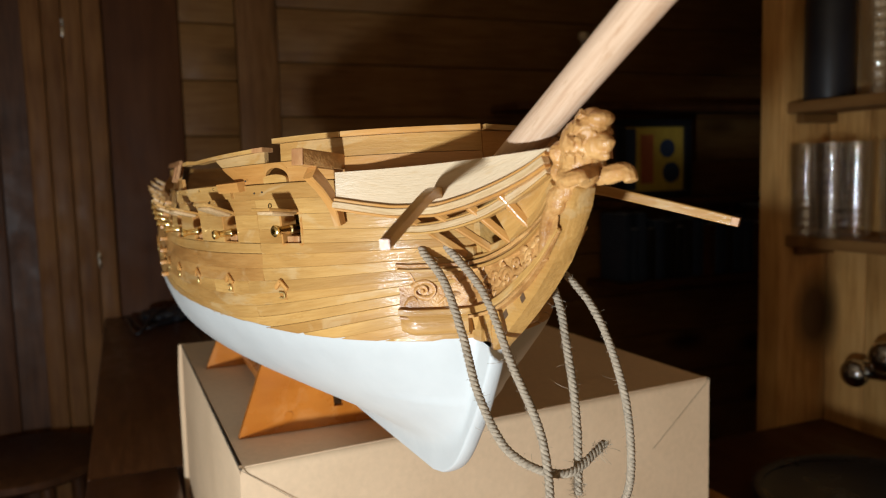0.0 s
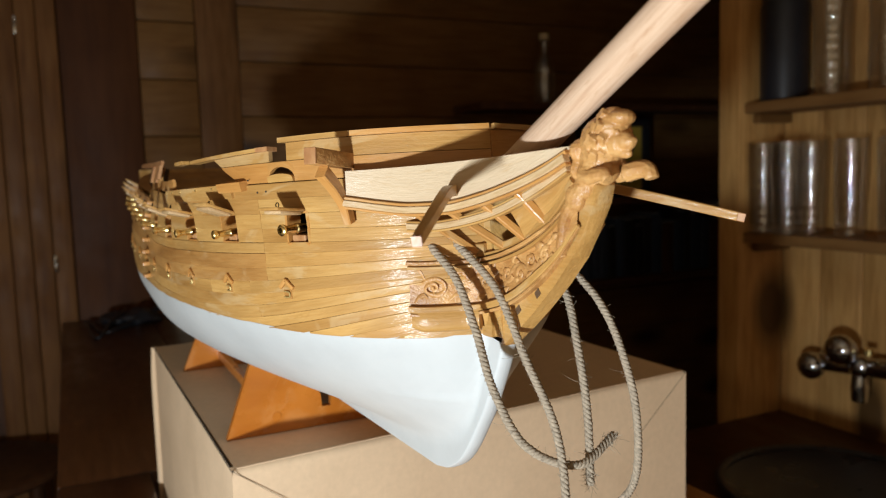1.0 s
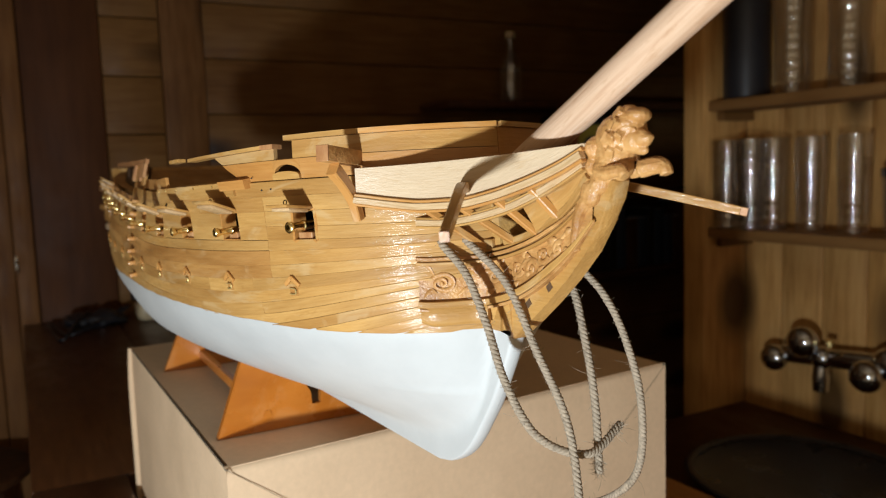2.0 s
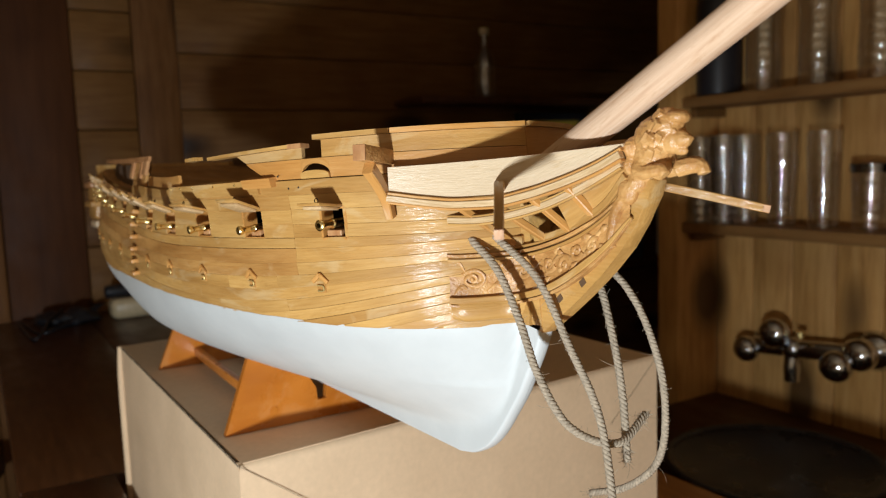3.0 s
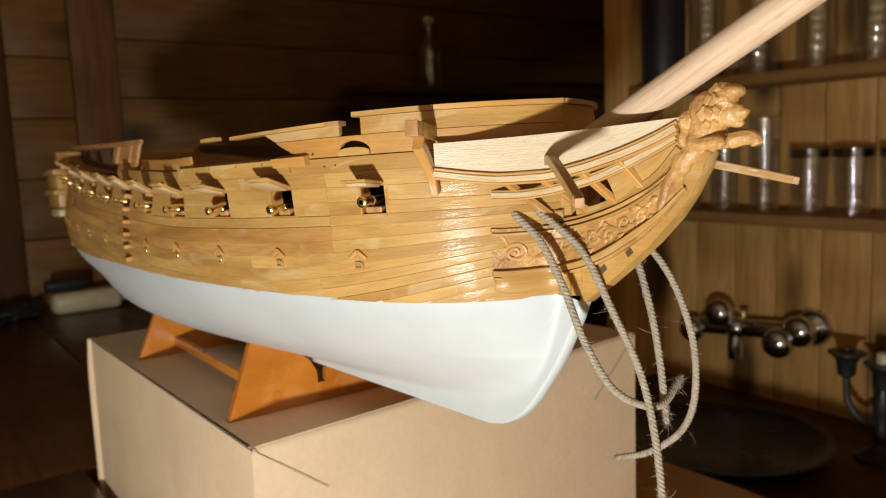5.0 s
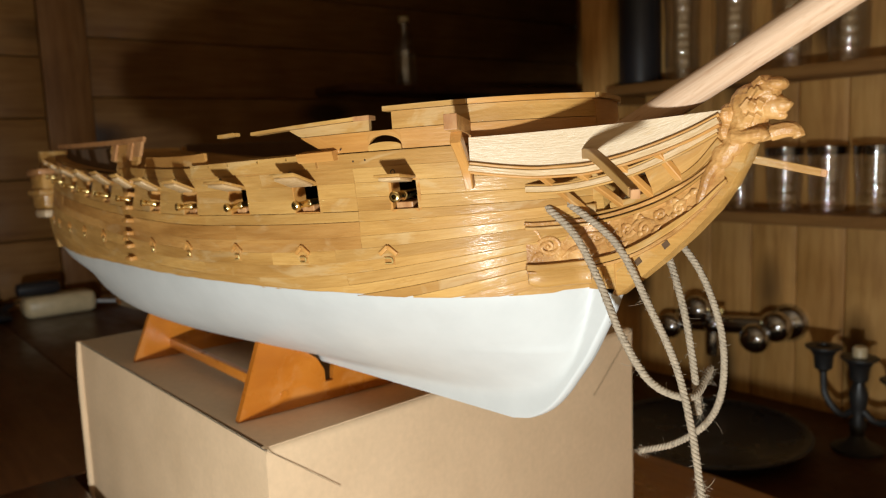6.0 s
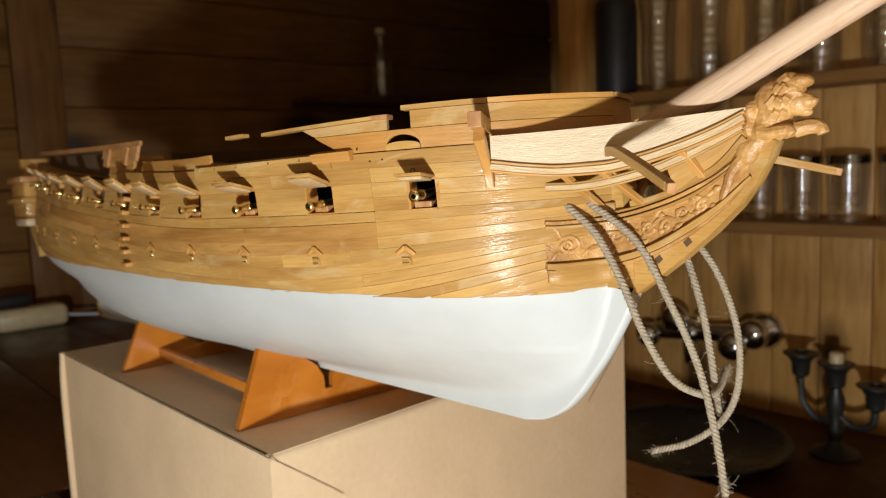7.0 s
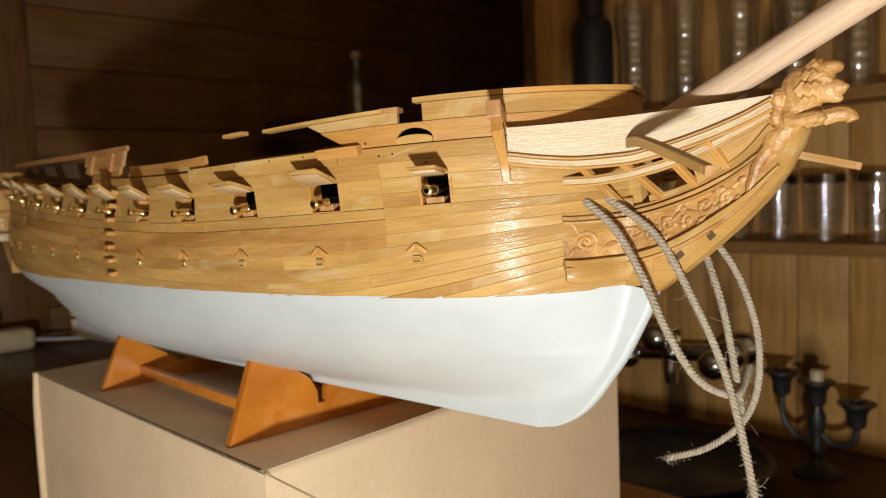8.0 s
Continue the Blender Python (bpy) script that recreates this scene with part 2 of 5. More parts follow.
def box(bm, lo, hi, bevel=0.0, m=None):
    mat4 = Matrix.LocRotScale([(a + b) / 2 for a, b in zip(lo, hi)], None, [abs(b - a) for a, b in zip(lo, hi)])
    vs = bmesh.ops.create_cube(bm, size=1, matrix=mat4)["verts"]
    if bevel:
        es = list({e for v in vs for e in v.link_edges})
        r = bmesh.ops.bevel(bm, geom=es, offset=bevel, segments=2, affect="EDGES", profile=0.5)
        vs = list({v for f in r["faces"] for v in f.verts} | {v for v in vs if v.is_valid})
    if m is not None:
        bmesh.ops.transform(bm, matrix=m, verts=vs)
    return vs


def lathe(bm, profile, n=20, m=None, cap=True):
    """Turns (radius, height) pairs about z."""
    rings = []
    for r, h in profile:
        rings.append([bm.verts.new((r * math.cos(2 * math.pi * i / n), r * math.sin(2 * math.pi * i / n), h)) for i in range(n)])
    for a, b in zip(rings, rings[1:]):
        for i in range(n):
            bm.faces.new((a[i], a[(i + 1) % n], b[(i + 1) % n], b[i]))
    if cap:
        bm.faces.new(rings[0][::-1]), bm.faces.new(rings[-1])
    vs = [v for r in rings for v in r]
    if m is not None:
        bmesh.ops.transform(bm, matrix=m, verts=vs)
    return vs


def plate(bm, outline, y0, y1):
    """A sheet standing along the ship's middle line, from (x, z) pairs."""
    a = [bm.verts.new((x, y0, z)) for x, z in outline]
    b = [bm.verts.new((x, y1, z)) for x, z in outline]
    bm.faces.new(a), bm.faces.new(b[::-1])
    for i in range(len(a)):
        j = (i + 1) % len(a)
        bm.faces.new((a[i], b[i], b[j], a[j]))


def curve3(points, n=8):
    """A smooth line through points (Catmull-Rom)."""
    p = [Vector(q) for q in points]
    q = [2 * p[0] - p[1], *p, 2 * p[-1] - p[-2]]
    out = []
    for i in range(len(p) - 1):
        a, b, c, d = q[i:i + 4]
        for k in range(n):
            u = k / n
            out.append(0.5 * (2 * b + (c - a) * u + (2 * a - 5 * b + 4 * c - d) * u * u + (3 * b - a - 3 * c + d) * u ** 3))
    return out + [p[-1]]


def sweep(bm, line, section, up=(0, 0, 1), scale=None, cap=True):
    """Carries a closed section of (side, up) pairs along a line."""
    rings, up = [], Vector(up)
    for i, p in enumerate(line):
        t = (line[min(i + 1, len(line) - 1)] - line[max(i - 1, 0)]).normalized()
        s = t.cross(up).normalized()
        w = s.cross(t).normalized()
        k = scale(i / (len(line) - 1)) if scale else 1.0
        rings.append([bm.verts.new(p + s * a * k + w * b * k) for a, b in section])
    n = len(section)
    for a, b in zip(rings, rings[1:]):
        for i in range(n):
            bm.faces.new((a[i], a[(i + 1) % n], b[(i + 1) % n], b[i]))
    if cap:
        bm.faces.new(rings[0][::-1]), bm.faces.new(rings[-1])
    along(bm, rings)


def rect(w, h, c=0.0):
    w, h = w / 2, h / 2
    if not c:
        return [(-w, -h), (w, -h), (w, h), (-w, h)]
    return [(-w + c, -h), (w - c, -h), (w, -h + c), (w, h - c), (w - c, h), (-w + c, h), (-w, h - c), (-w, -h + c)]


def ring(r, n=10):
    return [(r * math.cos(2 * math.pi * i / n), r * math.sin(2 * math.pi * i / n)) for i in range(n)]


SLOPES = {}


def lerp(table, v):
    """Reads a table of (position, value) pairs along a fair curve that never overshoots."""
    if v <= table[0][0]:
        return table[0][1]
    if v >= table[-1][0]:
        return table[-1][1]
    key = tuple(table)
    if key not in SLOPES:
        d = [(q - p) / (b - a) for (a, p), (b, q) in zip(table, table[1:])]
        m = [d[0]] + [2 * e * f / (e + f) if e * f > 0 else 0.0 for e, f in zip(d, d[1:])] + [d[-1]]
        SLOPES[key] = m
    m = SLOPES[key]
    for i, ((a, p), (b, q)) in enumerate(zip(table, table[1:])):
        if v <= b:
            h, u = b - a, (v - a) / (b - a)
            return (1 + 2 * u) * (1 - u) ** 2 * p + u * (1 - u) ** 2 * h * m[i] + u * u * (3 - 2 * u) * q + u * u * (u - 1) * h * m[i + 1]
    return table[-1][1]


# ---- the ship's lines, in her own frame (level waterline at z = 1.117, bow towards +x) ----
TRIM = math.atan(0.037)
MID = Vector((0.25, 0, 1.117))
ship = thing("model_ship", MID, "unfinished wooden model sailing ship with varnished planks and white bottom", "model ship")
ship.rotation_euler = (0, -TRIM, 0)
TILTED = Matrix.Translation(MID) @ Matrix.Rotation(-TRIM, 4, "Y") @ Matrix.Translation(-MID)

BEAM = [(1.040, 0.004), (1.046, 0.022), (1.053, 0.046), (1.064, 0.073), (1.08, 0.096), (1.10, 0.110), (1.12, 0.1165), (1.14, 0.118), (1.165, 0.117), (1.25, 0.117)]
STEM = [(1.040, 0.210), (1.047, 0.230), (1.06, 0.247), (1.08, 0.262), (1.10, 0.271), (1.117, 0.276), (1.14, 0.2785), (1.165, 0.2815), (1.185, 0.2815), (1.20, 0.280), (1.215, 0.279)]
FULL = [(1.040, 0.6), (1.048, 0.8), (1.06, 1.1), (1.08, 1.5), (1.10, 1.9), (1.125, 2.3), (1.165, 2.37), (1.18, 2.3), (1.20, 2.0)]
ENTRY = [(1.036, 0.50), (1.06, 0.46), (1.09, 0.40), (1.117, 0.35), (1.165, 0.33), (1.18, 0.31), (1.20, 0.25)]
STERN = [(1.036, -0.53), (1.07, -0.53), (1.09, -0.50), (1.11, -0.47), (1.25, -0.47)]
AFTN = [(1.036, 0.40), (1.06, 0.45), (1.09, 0.40), (1.117, 0.30), (1.215, 0.25)]
TUCK = [(1.036, 0.0), (1.08, 0.03), (1.10, 0.12), (1.12, 0.55), (1.14, 0.70), (1.215, 0.72)]


def half(x, z):
    """Half-breadth of the hull at x and height z."""
    b, xb, xs = lerp(BEAM, z), lerp(STEM, z), lerp(STERN, z)
    s = min(max((xb - x) / lerp(ENTRY, z), 0), 1)
    full = lerp(FULL, z)
    if full > 1.6:  # finer close to the stem
        full -= (full - 1.5) * math.exp(-s / 0.06)
    f = (1 - (1 - s) ** 2) ** (1 / full) if s > 0 else 0
    a = min(max((x - xs) / lerp(AFTN, z), 0), 1)
    k = lerp(TUCK, z)
    if z > 1.165 and x < 0.1:  # tumblehome amidships
        b -= (z - 1.165) * 0.24 * min(1, (0.1 - x) / 0.15)
    run = min(max((-0.10 - x) / 0.22, 0), 1)  # thin deadwood under the run aft
    thin = min(max((z - (1.086 - 0.15 * (x + 0.555))) / 0.042, 0), 1) ** 0.7
    return b * f * (k + (1 - k) * (1 - (1 - a) ** 2) ** 0.7) * (1 - run + run * thin)


def normal(x, z, side=-1):
    h = 0.003
    gx = (half(min(x + h, lerp(STEM, z) - 1e-4), z) - half(x - h, z)) / (2 * h)
    gz = (half(x, z + h) - half(x, z - h)) / (2 * h)
    return Vector((-gx, side, -gz)).normalized()


def on_hull(x, z, off=0.0, side=-1):
    return Vector((x, side * half(x, z), z)) + normal(x, z, side) * off


def spread(xr, z):
    """Follows the stem's rake towards the bow."""
    return xr if xr < 0.15 else 0.15 + (xr - 0.15) * (lerp(STEM, z) - 0.15) / (0.283 - 0.15)


def sheer(x):
    return 0.0145 * ((0.05 - x) / 0.257) ** 1.5 if x < 0.05 else 0.0


def waterline(x):
    return 1.117 + 0.0065 * min(max((0.22 - x) / 0.44, 0), 1.4)


COLUMNS = [-0.47 + 0.62 * i / 44 for i in range(44)] + [0.15 + 0.1325 * (1 - (1 - i / 34) ** 1.8) for i in range(35)]


def level(base):
    """A seam of the planking: follows the sheer aft and sweeps up towards the stem below the wale."""
    low = min(max((1.166 - base) / 0.045, 0), 1)
    fan = max((1.130 - base) / 0.043, 0)

    def at(x):
        s = min(max((x - 0.08) / 0.20, 0), 1)
        return base + sheer(x) + 0.021 * low * s ** 2.2 + 0.015 * fan * s ** 1.7
    return at


def strake(bm, lo, hi, x0, x1, off=0.0007, depth=0.0016, gap=0.00010, side=-1, lean=0.0):
    """One plank between two seams from x0 to x1, standing a little proud of the hull."""
    xs = [x0] + [x for x in COLUMNS if x0 + 0.0015 < x < x1 - 0.0015] + [x1]
    rings = []
    for x in xs:
        a, b = lo(x) + gap, hi(x) - gap
        if b - a < 0.00012:
            continue
        ring4 = []
        for z, o in ((a, off - depth), (a, off + lean - 0.0001), (a + 0.00025, off + lean), (0.5 * (a + b), off + 0.00005), (b - 0.00025, off - lean), (b, off - lean - 0.0001), (b, off - depth)):
            xx = spread(x, z)
            ring4.append(bm.verts.new(on_hull(xx, z, o, side)))
        rings.append(ring4)
    for a, b in zip(rings, rings[1:]):
        for i in range(6):
            bm.faces.new((a[i], b[i], b[i + 1], a[i + 1]))
    if rings:
        bm.faces.new(rings[0]), bm.faces.new(rings[-1][::-1])
        along(bm, rings)
    return len(rings)


# bottom, painted white, faired into the forefoot
US = [1 - (1 - i / 90) ** 2.4 for i in range(91)]
EDGE = [(1.0366, 0.214), (1.0372, 0.220), (1.0415, 0.232), (1.048, 0.2425), (1.0565, 0.2515), (1.066, 0.2595), (1.079, 0.2700), (1.094, 0.2795), (1.104, 0.2855), (1.1145, 0.2905), (1.119, 0.2925)]
for side in (-1, 1):
    bm = blank()
    rows = []
    for j in range(37):
        row = []
        for u in US:
            z0 = 1.0366 + 0.0804 * j / 36
            xe = lerp(EDGE, z0)
            x = lerp(STERN, z0) + (xe - lerp(STERN, z0)) * u
            ragged = 0.0006 + 0.0006 * noise.noise(Vector((x * 90, side, 0.3)))
            z = 1.0366 + (waterline(x) + ragged - 1.0366) * j / 36
            web = 0.0040 * math.sqrt(max(1 - max(0, (x - xe + 0.0022) / 0.0022) ** 2, 0))
            h_ = half(x, z) + 0.0008 if x < lerp(STEM, z) else 0
            k_ = 0.0035  # soft hollow where bottom and stem meet
            blend = max(k_ - abs(h_ - web), 0) / k_
            row.append(bm.verts.new((x, side * (max(h_, web) + (0.25 * k_ * blend * blend if web > 0.0039 else 0)), z)))
        rows.append(row)
    for r, q in zip(rows, rows[1:]):
        for i in range(90):
            bm.faces.new((r[i], r[i + 1], q[i + 1], q[i]))
    bmesh.ops.remove_doubles(bm, verts=bm.verts, dist=0.00002)
    part("hull_bottom", bm, WHITE, ship, "smooth white painted hull bottom", 70)

# inner shell, which the seams and ports look into; coloured dark as their shade
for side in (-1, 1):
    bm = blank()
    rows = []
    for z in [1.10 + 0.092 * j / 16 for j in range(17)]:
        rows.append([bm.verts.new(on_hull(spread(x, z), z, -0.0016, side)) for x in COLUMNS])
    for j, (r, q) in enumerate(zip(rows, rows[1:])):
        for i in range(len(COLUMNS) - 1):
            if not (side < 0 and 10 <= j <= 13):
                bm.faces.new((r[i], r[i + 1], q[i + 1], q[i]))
    shell = part("hull_shell", bm, INNER, ship, "inner shell coloured dark for the shade behind the planks", 60)
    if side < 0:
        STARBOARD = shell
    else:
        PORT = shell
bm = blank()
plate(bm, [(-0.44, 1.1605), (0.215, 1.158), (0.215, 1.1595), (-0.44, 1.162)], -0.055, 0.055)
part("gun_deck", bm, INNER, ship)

# planking above the waterline
SEAMS = [1.0815, 1.089, 1.0965, 1.104, 1.1105, 1.117, 1.1245, 1.132, 1.1395, 1.147, 1.1555, 1.162, 1.1695, 1.177, 1.1845, 1.192]
PORTS = [(0.2175 - 0.0605 * i + (0.001 if i == 0 else 0), 0.0070 if i == 0 else 0.0098) for i in range(11)]
rnd = random.Random(5)


def above(line):
    return lambda x: max(line(x), waterline(x) - 0.0002)


for k, (s0, s1) in enumerate(zip(SEAMS, SEAMS[1:])):
    lo, hi = above(level(s0)), above(level(s1))
    holes = [(c - w, c + w) for c, w in PORTS] if s0 in (1.162, 1.1695) else []
    joints = sorted([0.2825, -0.47 if s0 < 1.184 else -0.118] + [rnd.uniform(-0.35, -0.1) if s0 < 1.184 else -0.06, rnd.uniform(0.0, 0.13)] + ([0.192] if k in (8, 9, 10, 11, 12, 13) else [rnd.uniform(0.16, 0.2)] if k % 2 else []))
    for x0, x1 in zip(joints, joints[1:]):
        cuts, a = [], x0
        for h0, h1 in sorted(holes):
            if h1 > x0 and h0 < x1:
                if h0 > a:
                    cuts.append((a, h0))
                a = max(a, h1)
        if a < x1:
            cuts.append((a, x1))
        for c0, c1 in cuts:
            if c1 - c0 < 0.004:
                continue
            bm = blank()
            proud = 0.0007 + (0.00015 if s0 >= 1.1555 and c1 < 0.1925 else 0) + rnd.uniform(-0.0001, 0.0001)
            gap = 0.00030 if abs(s0 - 1.1555) < 1e-6 and c1 < 0.193 else rnd.uniform(0.00001, 0.00006) if c1 > 0.193 or s0 > 1.18 else 0.000005
            tip = rnd.uniform(-0.00022, 0.00022) * (1 if c1 > 0.193 else 0.2)
            if strake(bm, lo, hi, c0 + 0.00004, c1 - 0.00004, proud, gap=gap, lean=tip) < 2:
                bm.free()
                continue
            dark = s0 in (1.1395, 1.147) and c1 < 0.21
            part("plank", bm, WALE if dark or (s0 == 1.132 and k % 2 == 0 and c1 < 0.1) else PLANK, STARBOARD, "", 14)
    bm = blank()
    if strake(bm, lo, hi, -0.47, 0.2825, side=1) > 1:
        part("plank", bm, PLANK, PORT, "", 14)
    else:
        bm.free()

# stem, keel and rudder
bm = blank()
plate(bm, [(0.2755, 1.1172), (0.2835, 1.1172), (0.2875, 1.150), (0.2850, 1.192), (0.2760, 1.192)], -0.0062, 0.0062)
part("stem_post", bm, PLANK, ship, "", 35)
bm = blank()
plate(bm, [(-0.541, 1.0292), (-0.42, 1.0318), (-0.20, 1.0366), (0.206, 1.0368), (0.206, 1.0435), (-0.36, 1.0435), (-0.43, 1.066), (-0.47, 1.084), (-0.541, 1.078)], -0.0036, 0.0036)
part("keel", bm, WHITE, ship)
bm = blank()
plate(bm, [(-0.5412, 1.0300), (-0.5540, 1.0308), (-0.5560, 1.0755), (-0.5412, 1.0785)], -0.0042, 0.0042)
rudder = part("sternpost", bm, BARE, ship, "pale unpainted sternpost")
for z in (1.0335, 1.0520, 1.0710):
    bm = blank()
    box(bm, (-0.5575, -0.0052, z), (-0.5365, 0.0052, z + 0.0032), 0.0004)
    part("rudder_hinge", bm, IRON if z == 1.052 else ENDGRAIN, rudder)

# ---- gun ports, lids and guns ----
TURNED = [(0.0026, -0.022), (0.0027, -0.006), (0.0031, -0.0055), (0.0031, -0.0045), (0.0025, -0.004), (0.0023, 0.0015), (0.0026, 0.002), (0.0034, 0.0034), (0.0034, 0.0046), (0.0027, 0.0052), (0.0016, 0.0053), (0.0016, -0.004)]
for i, (xc, w) in enumerate(PORTS):
    zc = 1.1698 + sheer(xc)
    n = normal(xc, zc)
    p = on_hull(xc, zc)
    t = Vector((0, 0, 1)).cross(n).normalized()
    up = n.cross(t)
    if t.x < 0:
        t = -t
    rot = Matrix((t, up, n)).transposed().to_4x4()
    frame_m = Matrix.Translation(p) @ rot
    wide = w * abs(1 / max(t.x, 0.3))
    bm = blank()
    for lo, hi in (((-wide - 0.001, -0.0078, -0.008), (-wide + 0.0006, 0.0076, 0.0006)), ((wide - 0.0006, -0.0078, -0.008), (wide + 0.001, 0.0076, 0.0006)),
                   ((-wide, -0.0086, -0.008), (wide, -0.0072, 0.0006)), ((-wide, 0.0070, -0.008), (wide, 0.0084, 0.0006))):
        box(bm, lo, hi, 0, frame_m)
    port = part("gun_port", bm, ORANGEWOOD, ship)
    bm = blank()
    box(bm, (-0.0042 - 0.002, -0.0078, -0.020), (0.0032, -0.0036, -0.001), 0.0006, frame_m)
    part("gun_carriage", bm, ENDGRAIN, port)
    bm = blank()
    aim = frame_m @ Matrix.Translation((-0.001 if i == 0 else 0.0012, -0.0002 if i == 0 else -0.0022, 0.0052 if i == 0 else 0.0058)) @ Matrix.Rotation(radians(rnd.uniform(-5, 5)), 4, "Y")
    lathe(bm, [(r * (0.84 if i == 0 else 0.74), h) for r, h in TURNED], 18, aim, cap=False)
    barrel = part("gun_barrel", bm, BRASS, port, "small polished brass gun barrel", 40)
    # black disc across the barrel, painted as the shade down its bore
    bm = blank()
    lathe(bm, [(0.00115, -0.004), (0.00115, -0.0035)], 14, aim)
    part("bore", bm, BLACK, barrel)
    tilt = radians(rnd.uniform(18, 30) if i else 8)
    hinge = frame_m @ Matrix.Translation((0, 0.0078, 0.0012)) @ Matrix.Rotation(-tilt, 4, "X")
    bm = blank()
    box(bm, (-wide + 0.0006, 0.0, 0.0), (wide - 0.0006, 0.0014, 0.0165), 0.0003, hinge)
    lid = part("port_lid", bm, PLANK, ship, "raised wooden gun port lid", 35)
    bm = blank()
    box(bm, (-wide + 0.0018, -0.0016, 0.0012), (wide - 0.0018, -0.0001, 0.0138), 0.0003, hinge)
    part("lid_lining", bm, PALE, lid, "", 35)
    bm = blank()
    loop = [hinge @ Vector((0.0008 + 0.0011 * math.cos(a), 0.0016 + 0.0011 + 0.0011 * math.sin(a), 0.0115)) for a in [2 * math.pi * j / 12 for j in range(13)]]
    sweep(bm, loop, ring(0.00026, 6), up=n)
    part("lid_ring", bm, IRON, lid, "tiny dark ring bolt")
    # brass staple below each port with a small wooden drip hood over it
    xl = xc - 0.0125 if i == 0 else xc - 0.0075
    zl = 1.1368 + 0.5 * sheer(xc)
    n2, p2 = normal(xl, zl), on_hull(xl, zl, 0.0008)
    t2 = Vector((0, 0, 1)).cross(n2).normalized()
    if t2.x < 0:
        t2 = -t2
    m2 = Matrix.Translation(p2) @ Matrix((t2, n2.cross(t2), n2)).transposed().to_4x4()
    bm = blank()
    for sgn in (-1, 1):
        box(bm, (-0.0002, -0.0011, 0), (0.0066, 0.0011, 0.0013), 0.0003, m2 @ Matrix.Translation((0, 0.0072, 0)) @ Matrix.Scale(sgn, 4, (1, 0, 0)) @ Matrix.Rotation(radians(-38), 4, "Z"))
    hood = part("drip_hood", bm, ORANGEWOOD, ship, "", 35)
    bm = blank()
    u = [(-0.0022, 0.0014), (0.0012, 0.0014), (0.0021, 0.0008), (0.0021, -0.0008), (0.0012, -0.0014), (-0.0022, -0.0014)]
    sweep(bm, curve3([m2 @ Vector((a, b, 0.0009)) for a, b in u], 3), ring(0.00038, 6), up=n2)
    part("staple", bm, WIRE, hood, "bent brass wire staple")
    bm = blank()
    box(bm, (-0.0030, -0.0024, -0.0004), (0.0030, 0.0022, 0.0002), 0, m2)
    part("staple_recess", bm, WALE, hood)

# ---- rails along the side ----
def bulwark(x0, x1, zlo, zhi, off, material, name, parent=ship, n=30, side=-1, thick=0.0024, label=""):
    bm = blank()
    rings = []
    for i in range(n + 1):
        u = i / n
        x = x0 + (x1 - x0) * (1 - (1 - u) ** 2 if x1 > 0.28 else u)
        a, b = zlo(x), zhi(x)
        q = []
        for z, o in ((a, off), (0.5 * (a + b), off), (b, off), (b, off - thick), (a, off - thick)):
            q.append(bm.verts.new(on_hull(spread(x, z), z, o, side)))
        rings.append(q)
    for p, q in zip(rings, rings[1:]):
        for k in range(5):
            bm.faces.new((p[k], p[(k + 1) % 5], q[(k + 1) % 5], q[k]))
    bm.faces.new(rings[0][::-1]), bm.faces.new(rings[-1])
    along(bm, rings)
    return part(name, bm, material, parent, label, 35)


def ledge(x0, x1, z0, z1, out, material, name, parent=ship, n=24, label=""):
    bm = blank()
    rings = []
    for i in range(n + 1):
        x = x0 + (x1 - x0) * i / n
        zs = sheer(x)
        a, b = on_hull(spread(x, z0), z0 + zs, -0.003), on_hull(spread(x, z0), z0 + zs, out)
        c, d = on_hull(spread(x, z1), z1 + zs, out), on_hull(spread(x, z1), z1 + zs, -0.003)
        rings.append([bm.verts.new(v) for v in (a, b, c, d)])
    for p, q in zip(rings, rings[1:]):
        for k in range(4):
            bm.faces.new((p[k], p[(k + 1) % 4], q[(k + 1) % 4], q[k]))
    bm.faces.new(rings[0][::-1]), bm.faces.new(rings[-1])
    along(bm, rings)
    return part(name, bm, material, parent, label, 30)


sheer_rail = ledge(0.045, 0.170, 1.1860, 1.1935, 0.0022, PLANK, "sheer_rail")
ledge(0.160, 0.1845, 1.1895, 1.1945, 0.0042, ORANGEWOOD, "rail_end", sheer_rail, 6, "rail end of orange wood")
for x in (0.052, 0.073, 0.097, 0.126, 0.150):
    bm = blank()
    bmesh.ops.create_uvsphere(bm, u_segments=8, v_segments=5, radius=0.0007, matrix=Matrix.Translation(on_hull(x, 1.1920, 0.0024)))
    part("nail_head", bm, BRASS, sheer_rail)
for x, z in ((0.187, 1.1945), (0.193, 1.188), (0.2, 1.1883)):
    bm = blank()
    bmesh.ops.create_uvsphere(bm, u_segments=8, v_segments=5, radius=0.0005, matrix=Matrix.Translation(on_hull(x, z, 0.001)))
    part("nail_head", bm, IRON, sheer_rail)
ledge(-0.085, 0.045, 1.180, 1.1865, 0.0008, PLANK, "waist_rail")
ledge(-0.065, 0.062, 1.1935, 1.2005, -0.001, ORANGEWOOD, "gangway_board")
ledge(-0.46, -0.085, 1.178, 1.1845, 0.0012, ORANGEWOOD, "quarter_rail", n=40)
ledge(-0.135, -0.085, 1.1850, 1.1905, -0.001, WALE, "quarter_bulwark", n=12)


def quarter(z):
    """Heights along the quarterdeck, which rises less than the sheer."""
    return lambda x: z + sheer(-0.085) + 0.52 * (sheer(x) - sheer(-0.085))


